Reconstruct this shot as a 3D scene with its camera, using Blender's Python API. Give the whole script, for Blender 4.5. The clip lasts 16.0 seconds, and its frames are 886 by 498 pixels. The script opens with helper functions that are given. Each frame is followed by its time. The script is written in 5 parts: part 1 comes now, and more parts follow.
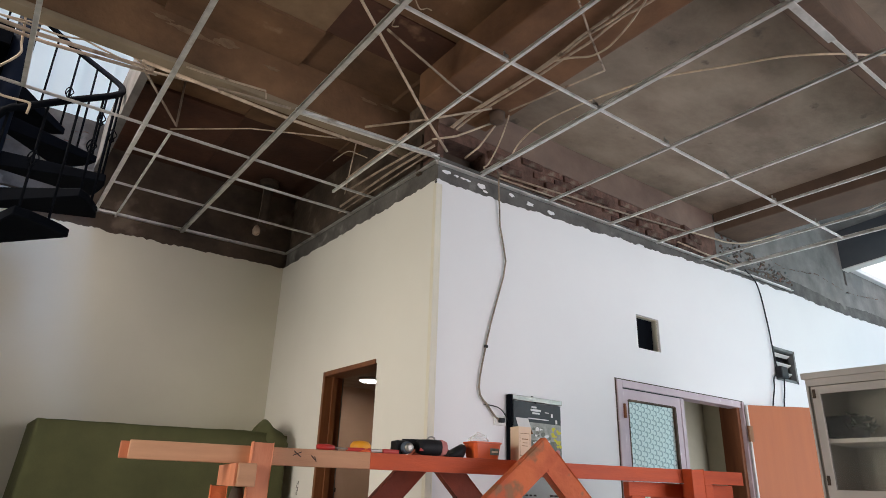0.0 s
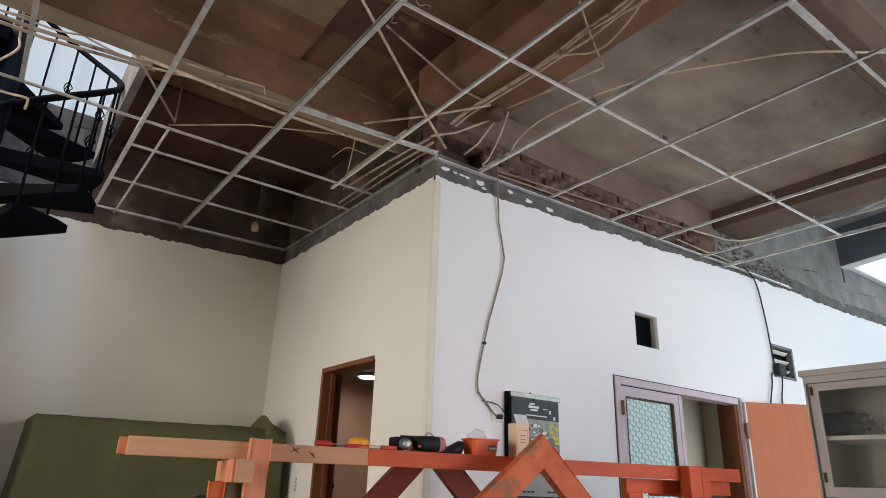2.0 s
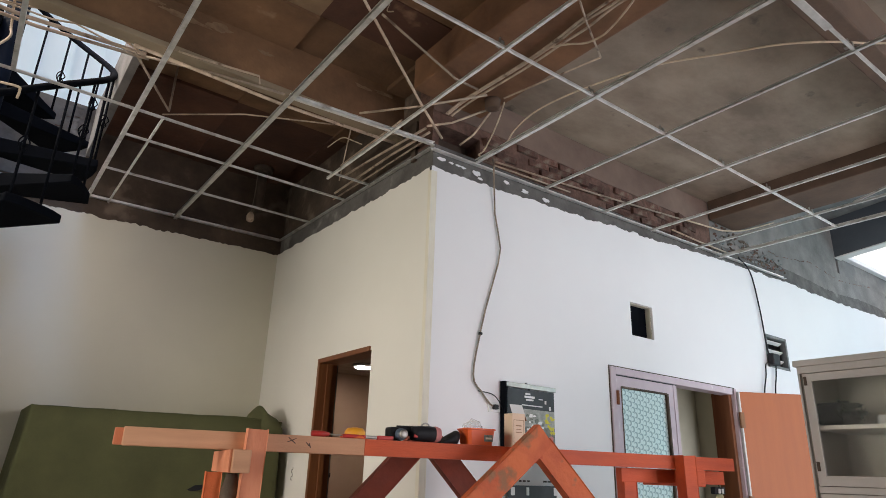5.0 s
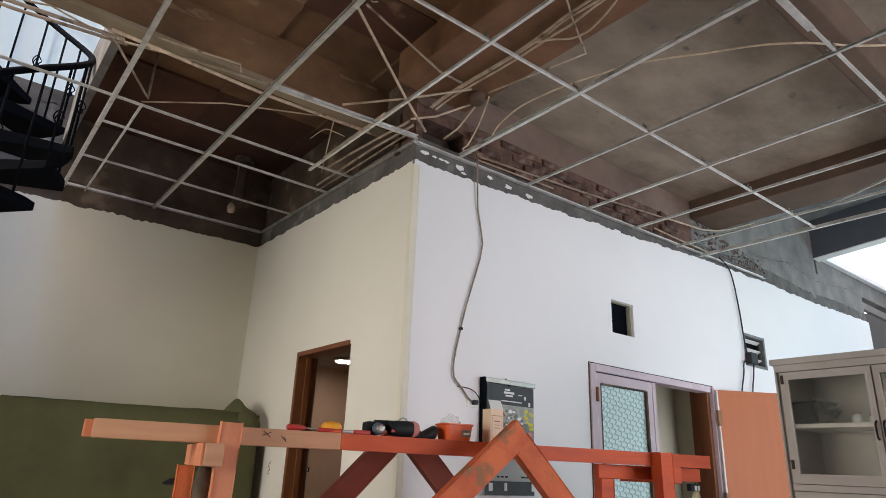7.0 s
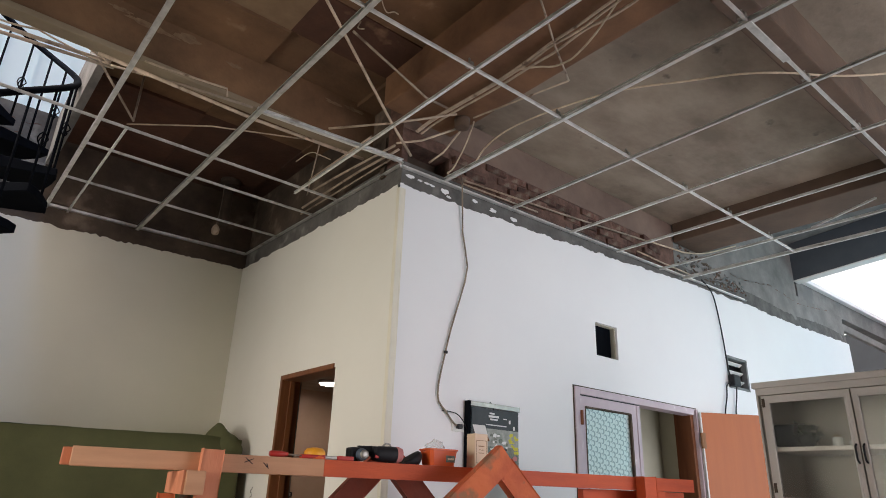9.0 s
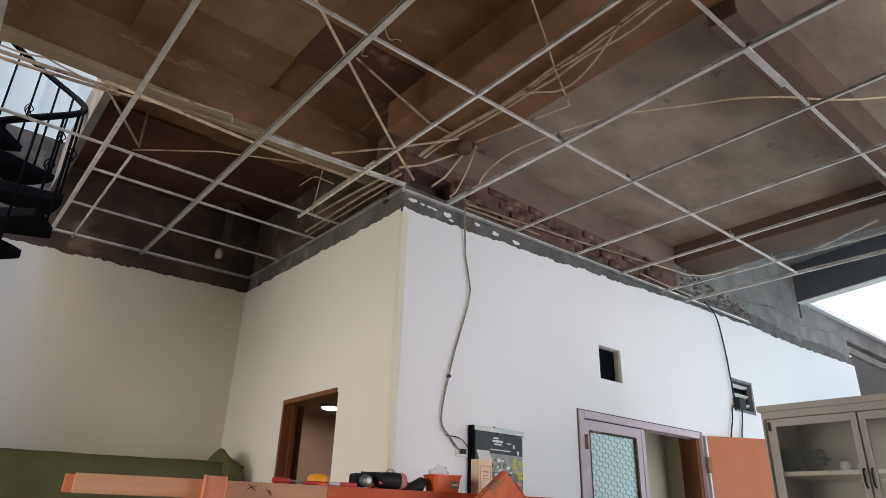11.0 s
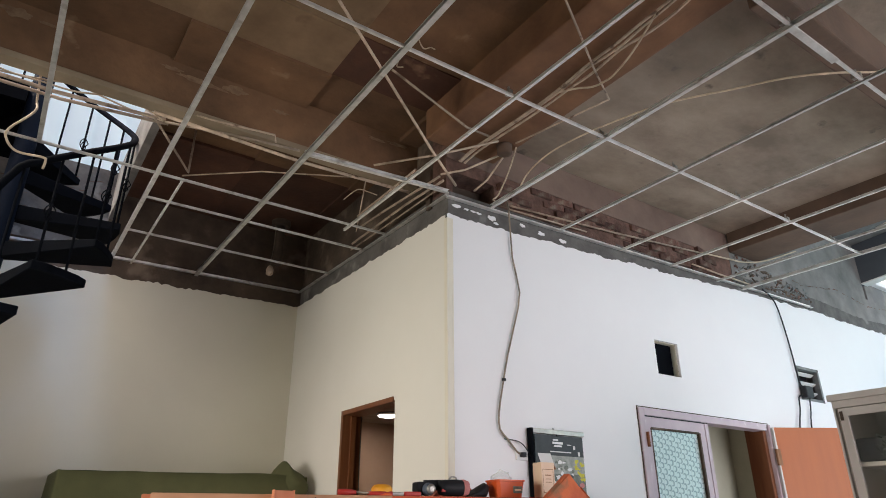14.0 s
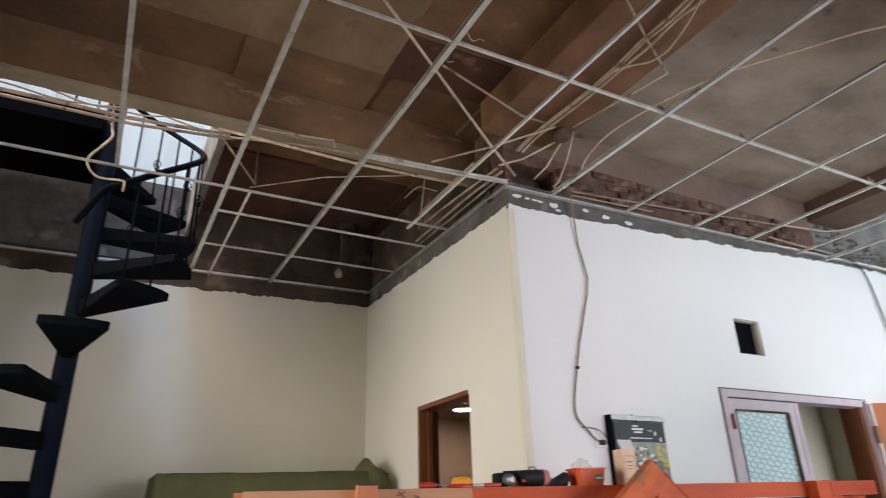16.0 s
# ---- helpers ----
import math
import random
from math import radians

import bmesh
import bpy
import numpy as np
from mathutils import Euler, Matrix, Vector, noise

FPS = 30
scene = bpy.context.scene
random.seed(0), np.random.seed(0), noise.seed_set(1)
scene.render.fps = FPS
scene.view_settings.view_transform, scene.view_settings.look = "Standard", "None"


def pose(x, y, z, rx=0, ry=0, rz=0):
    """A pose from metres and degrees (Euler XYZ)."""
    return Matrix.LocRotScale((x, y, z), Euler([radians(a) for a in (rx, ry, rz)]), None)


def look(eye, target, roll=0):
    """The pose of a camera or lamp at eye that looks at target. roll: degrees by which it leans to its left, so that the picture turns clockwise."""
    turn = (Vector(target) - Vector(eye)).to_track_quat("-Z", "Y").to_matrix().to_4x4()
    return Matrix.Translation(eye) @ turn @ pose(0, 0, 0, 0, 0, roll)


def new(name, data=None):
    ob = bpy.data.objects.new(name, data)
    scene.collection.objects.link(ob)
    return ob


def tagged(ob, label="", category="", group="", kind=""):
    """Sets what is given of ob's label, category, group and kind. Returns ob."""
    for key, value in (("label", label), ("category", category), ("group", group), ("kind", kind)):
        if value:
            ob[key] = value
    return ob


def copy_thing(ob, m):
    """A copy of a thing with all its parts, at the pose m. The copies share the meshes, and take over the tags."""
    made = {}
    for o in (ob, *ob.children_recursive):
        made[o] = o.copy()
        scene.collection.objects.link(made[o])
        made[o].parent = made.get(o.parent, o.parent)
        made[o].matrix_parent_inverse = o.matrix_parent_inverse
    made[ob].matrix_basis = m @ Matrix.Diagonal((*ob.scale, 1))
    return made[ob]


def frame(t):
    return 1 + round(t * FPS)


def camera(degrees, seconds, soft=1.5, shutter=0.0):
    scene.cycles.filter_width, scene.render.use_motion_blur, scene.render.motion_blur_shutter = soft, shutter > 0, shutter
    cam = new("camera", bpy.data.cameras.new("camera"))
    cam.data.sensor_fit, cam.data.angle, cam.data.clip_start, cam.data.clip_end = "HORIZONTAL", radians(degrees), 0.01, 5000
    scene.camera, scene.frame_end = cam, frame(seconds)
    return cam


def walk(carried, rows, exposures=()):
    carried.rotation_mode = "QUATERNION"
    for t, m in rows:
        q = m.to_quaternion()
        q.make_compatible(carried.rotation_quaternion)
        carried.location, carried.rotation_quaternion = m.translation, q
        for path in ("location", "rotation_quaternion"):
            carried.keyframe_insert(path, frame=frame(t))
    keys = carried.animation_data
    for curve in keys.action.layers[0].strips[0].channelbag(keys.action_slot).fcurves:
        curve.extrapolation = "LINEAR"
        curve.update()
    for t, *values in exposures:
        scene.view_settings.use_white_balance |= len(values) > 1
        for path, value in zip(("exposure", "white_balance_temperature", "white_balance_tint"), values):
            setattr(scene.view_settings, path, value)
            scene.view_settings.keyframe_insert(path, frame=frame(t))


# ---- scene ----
cam = camera(69.9, 16.0, soft=0.42, shutter=0.7)
PATH = [
    (0, (-2.09, -2.993, 1.317), (-0.996, -1.475, 2.025), 1.9),
    (0.5, (-2.091, -3.005, 1.319), (-0.993, -1.49, 2.024), 1.7),
    (1, (-2.091, -3.001, 1.317), (-0.995, -1.484, 2.023), 1.5),
    (1.5, (-2.086, -3.003, 1.315), (-0.991, -1.482, 2.012), 1.4),
    (2, (-2.088, -2.997, 1.319), (-0.99, -1.478, 2.016), 2.0),
    (2.5, (-2.087, -2.999, 1.318), (-0.987, -1.478, 2.008), 2.0),
    (3, (-2.084, -2.991, 1.313), (-0.979, -1.471, 1.997), 1.8),
    (3.5, (-2.085, -2.995, 1.311), (-0.984, -1.471, 1.995), 1.9),
    (4, (-2.09, -2.996, 1.314), (-0.984, -1.475, 1.995), 1.9),
    (6.5, (-2.071, -2.981, 1.326), (-0.932, -1.472, 1.978), 2.0),
    (7, (-2.059, -2.982, 1.322), (-0.901, -1.49, 1.98), 2.3),
    (7.5, (-2.062, -2.992, 1.322), (-0.898, -1.504, 1.978), 2.2),
    (8, (-2.061, -2.99, 1.328), (-0.886, -1.512, 1.989), 2.2),
    (8.5, (-2.057, -2.991, 1.322), (-0.885, -1.527, 2.017), 2.1),
    (9, (-2.069, -3.002, 1.336), (-0.892, -1.554, 2.055), 2.0),
    (11.5, (-2.082, -3.009, 1.344), (-0.931, -1.576, 2.132), 1.9),
    (12, (-2.077, -3.005, 1.354), (-0.94, -1.552, 2.126), 1.2),
    (12.5, (-2.093, -3.011, 1.353), (-0.989, -1.542, 2.142), 1.2),
    (13, (-2.093, -3.012, 1.345), (-1.012, -1.526, 2.134), 0.6),
    (13.5, (-2.09, -3.01, 1.346), (-1.022, -1.515, 2.135), 0.2),
    (14, (-2.103, -3.005, 1.356), (-1.06, -1.491, 2.144), -0.1),
    (14.5, (-2.104, -2.998, 1.343), (-1.072, -1.481, 2.139), -0.4),
    (15, (-2.111, -3.004, 1.351), (-1.097, -1.468, 2.136), -0.3),
    (15.5, (-2.108, -3.011, 1.353), (-1.132, -1.448, 2.129), -1.0),
    (16, (-2.101, -3.011, 1.35), (-1.228, -1.386, 2.123), -1.7),
]
walk(cam, [(t, look(eye, aim, lean)) for t, eye, aim, lean in PATH], exposures=[(0, 1.05), (4, 1.05), (9, 0.97), (12.5, 0.95), (13.5, 0.97), (14, 1.13), (14.5, 1.18), (16, 1.21)])

# ---- light ----
world = bpy.data.worlds.new("world")
scene.world = world
world.use_nodes = True
wn = world.node_tree
sky = wn.nodes.new("ShaderNodeTexSky")
sky.sky_type = "NISHITA"
sky.sun_disc = False
sky.sun_elevation, sky.sun_rotation = radians(57), radians(-94)
sky.air_density, sky.dust_density = 1.0, 8.0
wn.links.new(sky.outputs[0], wn.nodes["Background"].inputs[0])
wn.nodes["Background"].inputs[1].default_value = 0.15

sun = new("sun", bpy.data.lights.new("sun", "SUN"))
sun.data.energy, sun.data.angle, sun.data.color = 0.6, radians(12), (1, 0.97, 0.92)
sun.matrix_world = look((-9, -0.7, 14), (0, 0, 0))


def window_light(name, eye, target, sx, sy, watts, color, spread=180):
    """Added area lamp standing in for daylight at an opening; spread narrows its beam."""
    d = bpy.data.lights.new(name, "AREA")
    d.shape, d.size, d.size_y, d.energy, d.color, d.spread = "RECTANGLE", sx, sy, watts, color, radians(spread)
    ob = new(name, d)
    ob.matrix_world = look(eye, target)
    return ob


# unseen rear and west windows, assumed; lamps aimed and narrowed to suit the walls
window_light("assumed_rear_light", (2.6, -6.45, 1.55), (3.2, 0, 1.6), 4.2, 2.3, 74, (0.99, 0.945, 1.0), 140)
window_light("assumed_west_light", (-4.46, -0.6, 1.85), (0, 0.5, 2.2), 1.2, 1.4, 11, (1.0, 0.95, 0.83), 76)
window_light("side_opening_light", (7.5, -4.4, 2.0), (0.5, -1.0, 2.0), 3.6, 3.4, 66, (0.48, 0.90, 1.0))
# narrow blue lamp added over the stairs lays a patch on the wall
window_light("stairwell_light", (-2.15, 0.95, 6.2), (-1.92, 2.44, 2.55), 0.45, 0.45, 1.2, (0.30, 0.55, 1.0), 30)


# ---- materials ----
def mat(name, c1, c2=None, scale=2.0, rough=0.7, rough2=None, metal=0.0, bump=0.15, grain=60.0, rand=0.0,
        stain=None, stain_scale=0.8, stain_at=0.58, stretch=(1, 1, 1), island=False, spec=0.5, hard=0.18):
    """A surface with broad mottling, fine grain relief and, where asked for, stains with edges of their own."""
    m = bpy.data.materials.new(name)
    m.use_nodes = True
    t = m.node_tree
    N, K = t.nodes, t.links
    b = N["Principled BSDF"]
    c2 = c2 or tuple(v * 0.85 for v in c1)
    tc = N.new("ShaderNodeTexCoord")
    mp = N.new("ShaderNodeMapping")
    mp.inputs["Scale"].default_value = stretch
    K.new(tc.outputs["Object"], mp.inputs[0])
    n1 = N.new("ShaderNodeTexNoise")
    n1.inputs["Scale"].default_value, n1.inputs["Detail"].default_value, n1.inputs["Roughness"].default_value = scale, 7, 0.62
    K.new(mp.outputs[0], n1.inputs[0])
    ramp = N.new("ShaderNodeValToRGB")
    ramp.color_ramp.elements[0].position, ramp.color_ramp.elements[1].position = 0.5 - hard, 0.5 + hard
    ramp.color_ramp.elements[0].color, ramp.color_ramp.elements[1].color = (*c2, 1), (*c1, 1)
    K.new(n1.outputs[0], ramp.inputs[0])
    col = ramp.outputs[0]
    if stain:
        n3 = N.new("ShaderNodeTexNoise")
        n3.inputs["Scale"].default_value, n3.inputs["Detail"].default_value = stain_scale, 5
        K.new(tc.outputs["Object"], n3.inputs[0])
        r3 = N.new("ShaderNodeMapRange")
        r3.inputs[1].default_value, r3.inputs[2].default_value = stain_at, stain_at + 0.09
        K.new(n3.outputs[0], r3.inputs[0])
        mx = N.new("ShaderNodeMixRGB")
        mx.inputs[2].default_value = (*stain, 1)
        K.new(r3.outputs[0], mx.inputs[0])
        K.new(col, mx.inputs[1])
        col = mx.outputs[0]
    if rand:
        src = N.new("ShaderNodeNewGeometry").outputs["Random Per Island"] if island else N.new("ShaderNodeObjectInfo").outputs["Random"]
        hv = N.new("ShaderNodeHueSaturation")
        mr = N.new("ShaderNodeMapRange")
        mr.inputs[3].default_value, mr.inputs[4].default_value = 1 - rand, 1 + rand
        K.new(src, mr.inputs[0])
        K.new(mr.outputs[0], hv.inputs["Value"])
        K.new(col, hv.inputs["Color"])
        col = hv.outputs[0]
    K.new(col, b.inputs["Base Color"])
    n2 = N.new("ShaderNodeTexNoise")
    n2.inputs["Scale"].default_value, n2.inputs["Detail"].default_value = grain, 4
    K.new(mp.outputs[0], n2.inputs[0])
    rr = N.new("ShaderNodeMapRange")
    rr.inputs[3].default_value, rr.inputs[4].default_value = rough, rough2 or min(1, rough + 0.15)
    K.new(n1.outputs[0], rr.inputs[0])
    K.new(rr.outputs[0], b.inputs["Roughness"])
    b.inputs["Metallic"].default_value = metal
    b.inputs["Specular IOR Level"].default_value = spec
    if bump:
        add = N.new("ShaderNodeMath")
        add.operation = "MULTIPLY_ADD"
        add.inputs[1].default_value = 0.35
        K.new(n2.outputs[0], add.inputs[0])
        K.new(n1.outputs[0], add.inputs[2])
        bp = N.new("ShaderNodeBump")
        bp.inputs["Strength"].default_value, bp.inputs["Distance"].default_value = bump, 0.02
        K.new(add.outputs[0], bp.inputs["Height"])
        K.new(bp.outputs[0], b.inputs["Normal"])
    return m


def glow(name, color, strength):
    m = bpy.data.materials.new(name)
    m.use_nodes = True
    b = m.node_tree.nodes["Principled BSDF"]
    b.inputs["Emission Color"].default_value, b.inputs["Emission Strength"].default_value = (*color, 1), strength
    return m


def glass(name, color, rough, transmission=1.0):
    m = bpy.data.materials.new(name)
    m.use_nodes = True
    b = m.node_tree.nodes["Principled BSDF"]
    b.inputs["Base Color"].default_value = (*color, 1)
    b.inputs["Roughness"].default_value = rough
    b.inputs["Transmission Weight"].default_value = transmission
    b.inputs["IOR"].default_value = 1.3
    return m


def figured_glass():
    """Frosted pane with a pressed scroll pattern, pale curls on a greyer ground."""
    m = mat("figured_glass", (0.62, 0.72, 0.72), (0.55, 0.66, 0.67), 6, 0.25, 0.4, bump=0.1)
    t = m.node_tree
    N, K = t.nodes, t.links
    b = N["Principled BSDF"]
    tc = N.new("ShaderNodeTexCoord")
    mp = N.new("ShaderNodeMapping")
    mp.inputs["Rotation"].default_value = (radians(90), 0, radians(38))
    mp.inputs["Scale"].default_value = (24, 24, 24)
    K.new(tc.outputs["Object"], mp.inputs[0])
    dn = N.new("ShaderNodeTexNoise")
    dn.inputs["Scale"].default_value = 1.3
    K.new(mp.outputs[0], dn.inputs[0])
    dm = N.new("ShaderNodeMixRGB")
    dm.inputs[0].default_value = 0.16
    K.new(mp.outputs[0], dm.inputs[1])
    K.new(dn.outputs["Color"], dm.inputs[2])
    v = N.new("ShaderNodeTexVoronoi")
    v.voronoi_dimensions, v.feature = "2D", "F1"
    v.inputs["Scale"].default_value, v.inputs["Randomness"].default_value = 1, 0.1
    K.new(dm.outputs[0], v.inputs["Vector"])

    def edge(shift, low, high):
        """A soft step on the distance from each cell's centre, shifted sideways."""
        sub = N.new("ShaderNodeVectorMath")
        sub.operation = "SUBTRACT"
        K.new(dm.outputs[0], sub.inputs[0])
        K.new(v.outputs["Position"], sub.inputs[1])
        off = N.new("ShaderNodeVectorMath")
        off.operation = "MULTIPLY_ADD"
        off.inputs[1].default_value, off.inputs[2].default_value = (1, 1, 0), (*shift, 0)
        K.new(sub.outputs[0], off.inputs[0])
        ln = N.new("ShaderNodeVectorMath")
        ln.operation = "LENGTH"
        K.new(off.outputs[0], ln.inputs[0])
        st = N.new("ShaderNodeMapRange")
        st.inputs[1].default_value, st.inputs[2].default_value = low, high
        K.new(ln.outputs["Value"], st.inputs[0])
        return st.outputs[0]

    s = N.new("ShaderNodeMath")
    s.operation = "MULTIPLY"
    K.new(edge((0, 0), 0.50, 0.38), s.inputs[0])
    K.new(edge((0.13, 0.07), 0.22, 0.34), s.inputs[1])
    r = N.new("ShaderNodeValToRGB")
    r.color_ramp.elements[0].position, r.color_ramp.elements[1].position = 0.1, 0.8
    r.color_ramp.elements[0].color, r.color_ramp.elements[1].color = (0.58, 0.69, 0.69, 1), (0.27, 0.38, 0.38, 1)
    K.new(s.outputs[0], r.inputs[0])
    K.new(r.outputs[0], b.inputs["Base Color"])
    bp = N.new("ShaderNodeBump")
    bp.inputs["Strength"].default_value, bp.inputs["Distance"].default_value = 0.3, 0.01
    K.new(s.outputs[0], bp.inputs["Height"])
    K.new(bp.outputs[0], b.inputs["Normal"])
    return m


M_WHITE = mat("white_wall_paint", (0.80, 0.785, 0.80), (0.765, 0.745, 0.765), 0.9, 0.55, 0.7, bump=0.05, grain=120)
# all walls share one white paint; warm light is mixed into these two colours
M_WARMLIT = mat("warm_lit_wall_paint", (0.69, 0.65, 0.55), (0.645, 0.605, 0.51), 0.9, 0.55, 0.7, bump=0.05, grain=120)
M_EAST = mat("faint_warm_lit_wall_paint", (0.775, 0.745, 0.695), (0.735, 0.705, 0.65), 0.9, 0.55, 0.7, bump=0.05, grain=120)
M_CEMENT = mat("raw_cement_render", (0.23, 0.245, 0.245), (0.125, 0.13, 0.13), 5, 0.85, bump=0.5, grain=40, stain=(0.30, 0.31, 0.31), stain_scale=4)
M_DARKCEM = mat("dark_brown_render", (0.115, 0.080, 0.058), (0.040, 0.027, 0.020), 3, 0.9, bump=0.6, grain=30, stain=(0.19, 0.14, 0.105), stain_scale=3)
M_MORTAR = mat("crumbling_mortar", (0.19, 0.105, 0.080), (0.085, 0.045, 0.036), 12, 0.95, bump=0.8, grain=50)
M_BAND = mat("dark_cement_band", (0.15, 0.138, 0.132), (0.075, 0.068, 0.065), 6, 0.9, bump=0.5, grain=40, stain=(0.23, 0.215, 0.205), stain_scale=5, stain_at=0.6)
M_ENDREN = mat("pale_raw_render", (0.25, 0.235, 0.225), (0.14, 0.13, 0.125), 3.5, 0.85, bump=0.5, grain=40, stain=(0.17, 0.165, 0.165), stain_scale=2.2, stain_at=0.6)
M_BRICK = mat("red_brick", (0.135, 0.062, 0.047), (0.062, 0.032, 0.025), 14, 0.9, bump=0.7, grain=60, rand=0.35,
              stain=(0.17, 0.13, 0.10), stain_scale=9, stain_at=0.55)
M_SLAB = mat("grey_slab_concrete", (0.355, 0.283, 0.222), (0.185, 0.140, 0.106), 1.7, 0.85, bump=0.35, grain=40, hard=0.17,
             stain=(0.135, 0.105, 0.085), stain_scale=6.5, stain_at=0.655, stretch=(0.9, 1.5, 1))
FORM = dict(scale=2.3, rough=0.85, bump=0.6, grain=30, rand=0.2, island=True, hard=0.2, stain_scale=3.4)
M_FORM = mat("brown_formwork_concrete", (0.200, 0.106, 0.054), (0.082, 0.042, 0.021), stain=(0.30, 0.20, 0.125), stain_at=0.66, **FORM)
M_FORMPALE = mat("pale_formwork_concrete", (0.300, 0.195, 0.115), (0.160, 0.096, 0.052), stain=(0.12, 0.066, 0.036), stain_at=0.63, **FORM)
# darker, redder tone for some of the slab bays
M_FORMDARK = mat("dark_formwork_concrete", (0.100, 0.040, 0.022), (0.044, 0.017, 0.010), stain=(0.20, 0.11, 0.065), stain_at=0.68, **FORM)
M_BEAM = mat("beam_plaster", (0.235, 0.117, 0.060), (0.125, 0.058, 0.030), 2.2, 0.85, bump=0.45, grain=30, hard=0.14)
M_FASCIA = mat("pale_beam_edge", (0.33, 0.255, 0.175), (0.22, 0.165, 0.11), 3, 0.8, bump=0.2)
M_ZINC = mat("galvanised_steel", (0.90, 0.89, 0.88), (0.60, 0.59, 0.575), 12, 0.35, 0.55, metal=0.72, bump=0.05, grain=150, rand=0.14, stain=(0.46, 0.42, 0.38), stain_scale=7, stain_at=0.6)
M_PIPE = mat("dusty_pvc", (0.56, 0.43, 0.33), (0.27, 0.20, 0.15), 9, 0.6, bump=0.1, rand=0.25, stain=(0.16, 0.10, 0.07), stain_scale=14, stain_at=0.60)
M_CABLE = mat("white_cable", (0.60, 0.48, 0.36), (0.36, 0.27, 0.19), 14, 0.5, bump=0.05, rand=0.2)
M_GREYCABLE = mat("grey_cable", (0.30, 0.23, 0.17), (0.07, 0.05, 0.04), 11, 0.5, bump=0.05)
M_BLACK = mat("black_paint", (0.004, 0.005, 0.008), (0.003, 0.0035, 0.005), 8, 0.8, 0.95, bump=0.1, spec=0.04)
M_NAVY = mat("dark_blue_paint", (0.006, 0.010, 0.022), (0.004, 0.007, 0.015), 8, 0.6, 0.8, bump=0.08, spec=0.08)
M_RAW = mat("raw_timber", (0.64, 0.34, 0.20), (0.50, 0.25, 0.14), 3, 0.65, bump=0.2, grain=90, stretch=(0.5, 5, 5))
M_PRIMER = mat("red_primer_timber", (0.62, 0.092, 0.020), (0.42, 0.056, 0.013), 3, 0.55, bump=0.2, grain=60, stretch=(0.6, 3, 3),
               stain=(0.40, 0.18, 0.09), stain_scale=5, stain_at=0.68)
# rear braces: the shade they stand in is mixed into the primer's colour
M_SHADEPRIMER = mat("shaded_primer_timber", (0.30, 0.052, 0.022), (0.17, 0.030, 0.015), 4, 0.6, bump=0.25, stain=(0.16, 0.06, 0.035), stain_scale=6, stain_at=0.58)
M_SALMON = mat("pale_primer_timber", (0.68, 0.27, 0.15), (0.54, 0.17, 0.085), 3, 0.6, bump=0.2, stretch=(3, 3, 0.6))
M_WORN = mat("worn_primer_timber", (0.66, 0.150, 0.045), (0.54, 0.100, 0.028), 7, 0.6, bump=0.4,
             stain=(0.30, 0.125, 0.055), stain_scale=11, stain_at=0.585, stretch=(1, 1, 1), hard=0.12)
M_DOORWOOD = mat("brown_varnished_wood", (0.21, 0.075, 0.028), (0.14, 0.045, 0.017), 4, 0.4, bump=0.1, stretch=(6, 6, 0.5))
M_ORANGE = mat("orange_veneer", (0.46, 0.138, 0.044), (0.42, 0.122, 0.038), 3, 0.5, bump=0.06, stretch=(5, 5, 0.4))
M_LILAC = mat("lilac_paint", (0.56, 0.45, 0.50), (0.47, 0.37, 0.42), 6, 0.5, bump=0.12, stain=(0.66, 0.60, 0.62), stain_scale=12, stain_at=0.63)
M_FIGURED = figured_glass()
M_CLOTH = mat("olive_cloth", (0.118, 0.120, 0.056), (0.086, 0.087, 0.042), 2.5, 0.9, bump=0.25, grain=160, spec=0.2)
M_CAB = mat("cream_cabinet_paint", (0.63, 0.59, 0.56), (0.53, 0.495, 0.465), 3, 0.5, bump=0.08)
# inner faces coloured darker for the dimness behind the glass
M_CABIN = mat("dimmed_cabinet_inside", (0.33, 0.295, 0.255), (0.26, 0.23, 0.195), 3, 0.6, bump=0.05)
M_CABGLASS = glass("cabinet_glass", (0.88, 0.87, 0.84), 0.18)
M_STEEL = mat("dull_steel", (0.45, 0.43, 0.40), (0.3, 0.28, 0.26), 20, 0.4, metal=0.9, bump=0.05)
M_DARK = mat("dark_plastic", (0.018, 0.018, 0.022), (0.011, 0.011, 0.014), 15, 0.5, bump=0.06, spec=0.25)
M_BLUEGREY = mat("blue_grey_plastic", (0.10, 0.13, 0.18), (0.07, 0.09, 0.13), 15, 0.4, bump=0.04)
M_TUB = mat("orange_plastic", (0.75, 0.12, 0.025), (0.66, 0.09, 0.02), 6, 0.35, bump=0.03)
M_RED = mat("red_plastic", (0.50, 0.035, 0.03), (0.4, 0.025, 0.02), 8, 0.4, bump=0.03)
M_YELLOW = mat("yellow_plastic", (0.85, 0.38, 0.02), (0.75, 0.30, 0.02), 8, 0.4, bump=0.03)
M_CARD = mat("cream_carton", (0.80, 0.62, 0.47), (0.74, 0.56, 0.41), 6, 0.7, bump=0.05)
M_CARDBROWN = mat("brown_carton", (0.32, 0.17, 0.09), (0.26, 0.13, 0.07), 6, 0.75, bump=0.05)
M_INK = mat("dark_ink", (0.05, 0.04, 0.035), (0.04, 0.03, 0.03), 10, 0.7, bump=0)
M_BAG = mat("clear_film", (0.85, 0.85, 0.85), (0.8, 0.8, 0.8), 6, 0.15, 0.3, bump=0.3)
M_BAG.node_tree.nodes["Principled BSDF"].inputs["Alpha"].default_value = 0.28
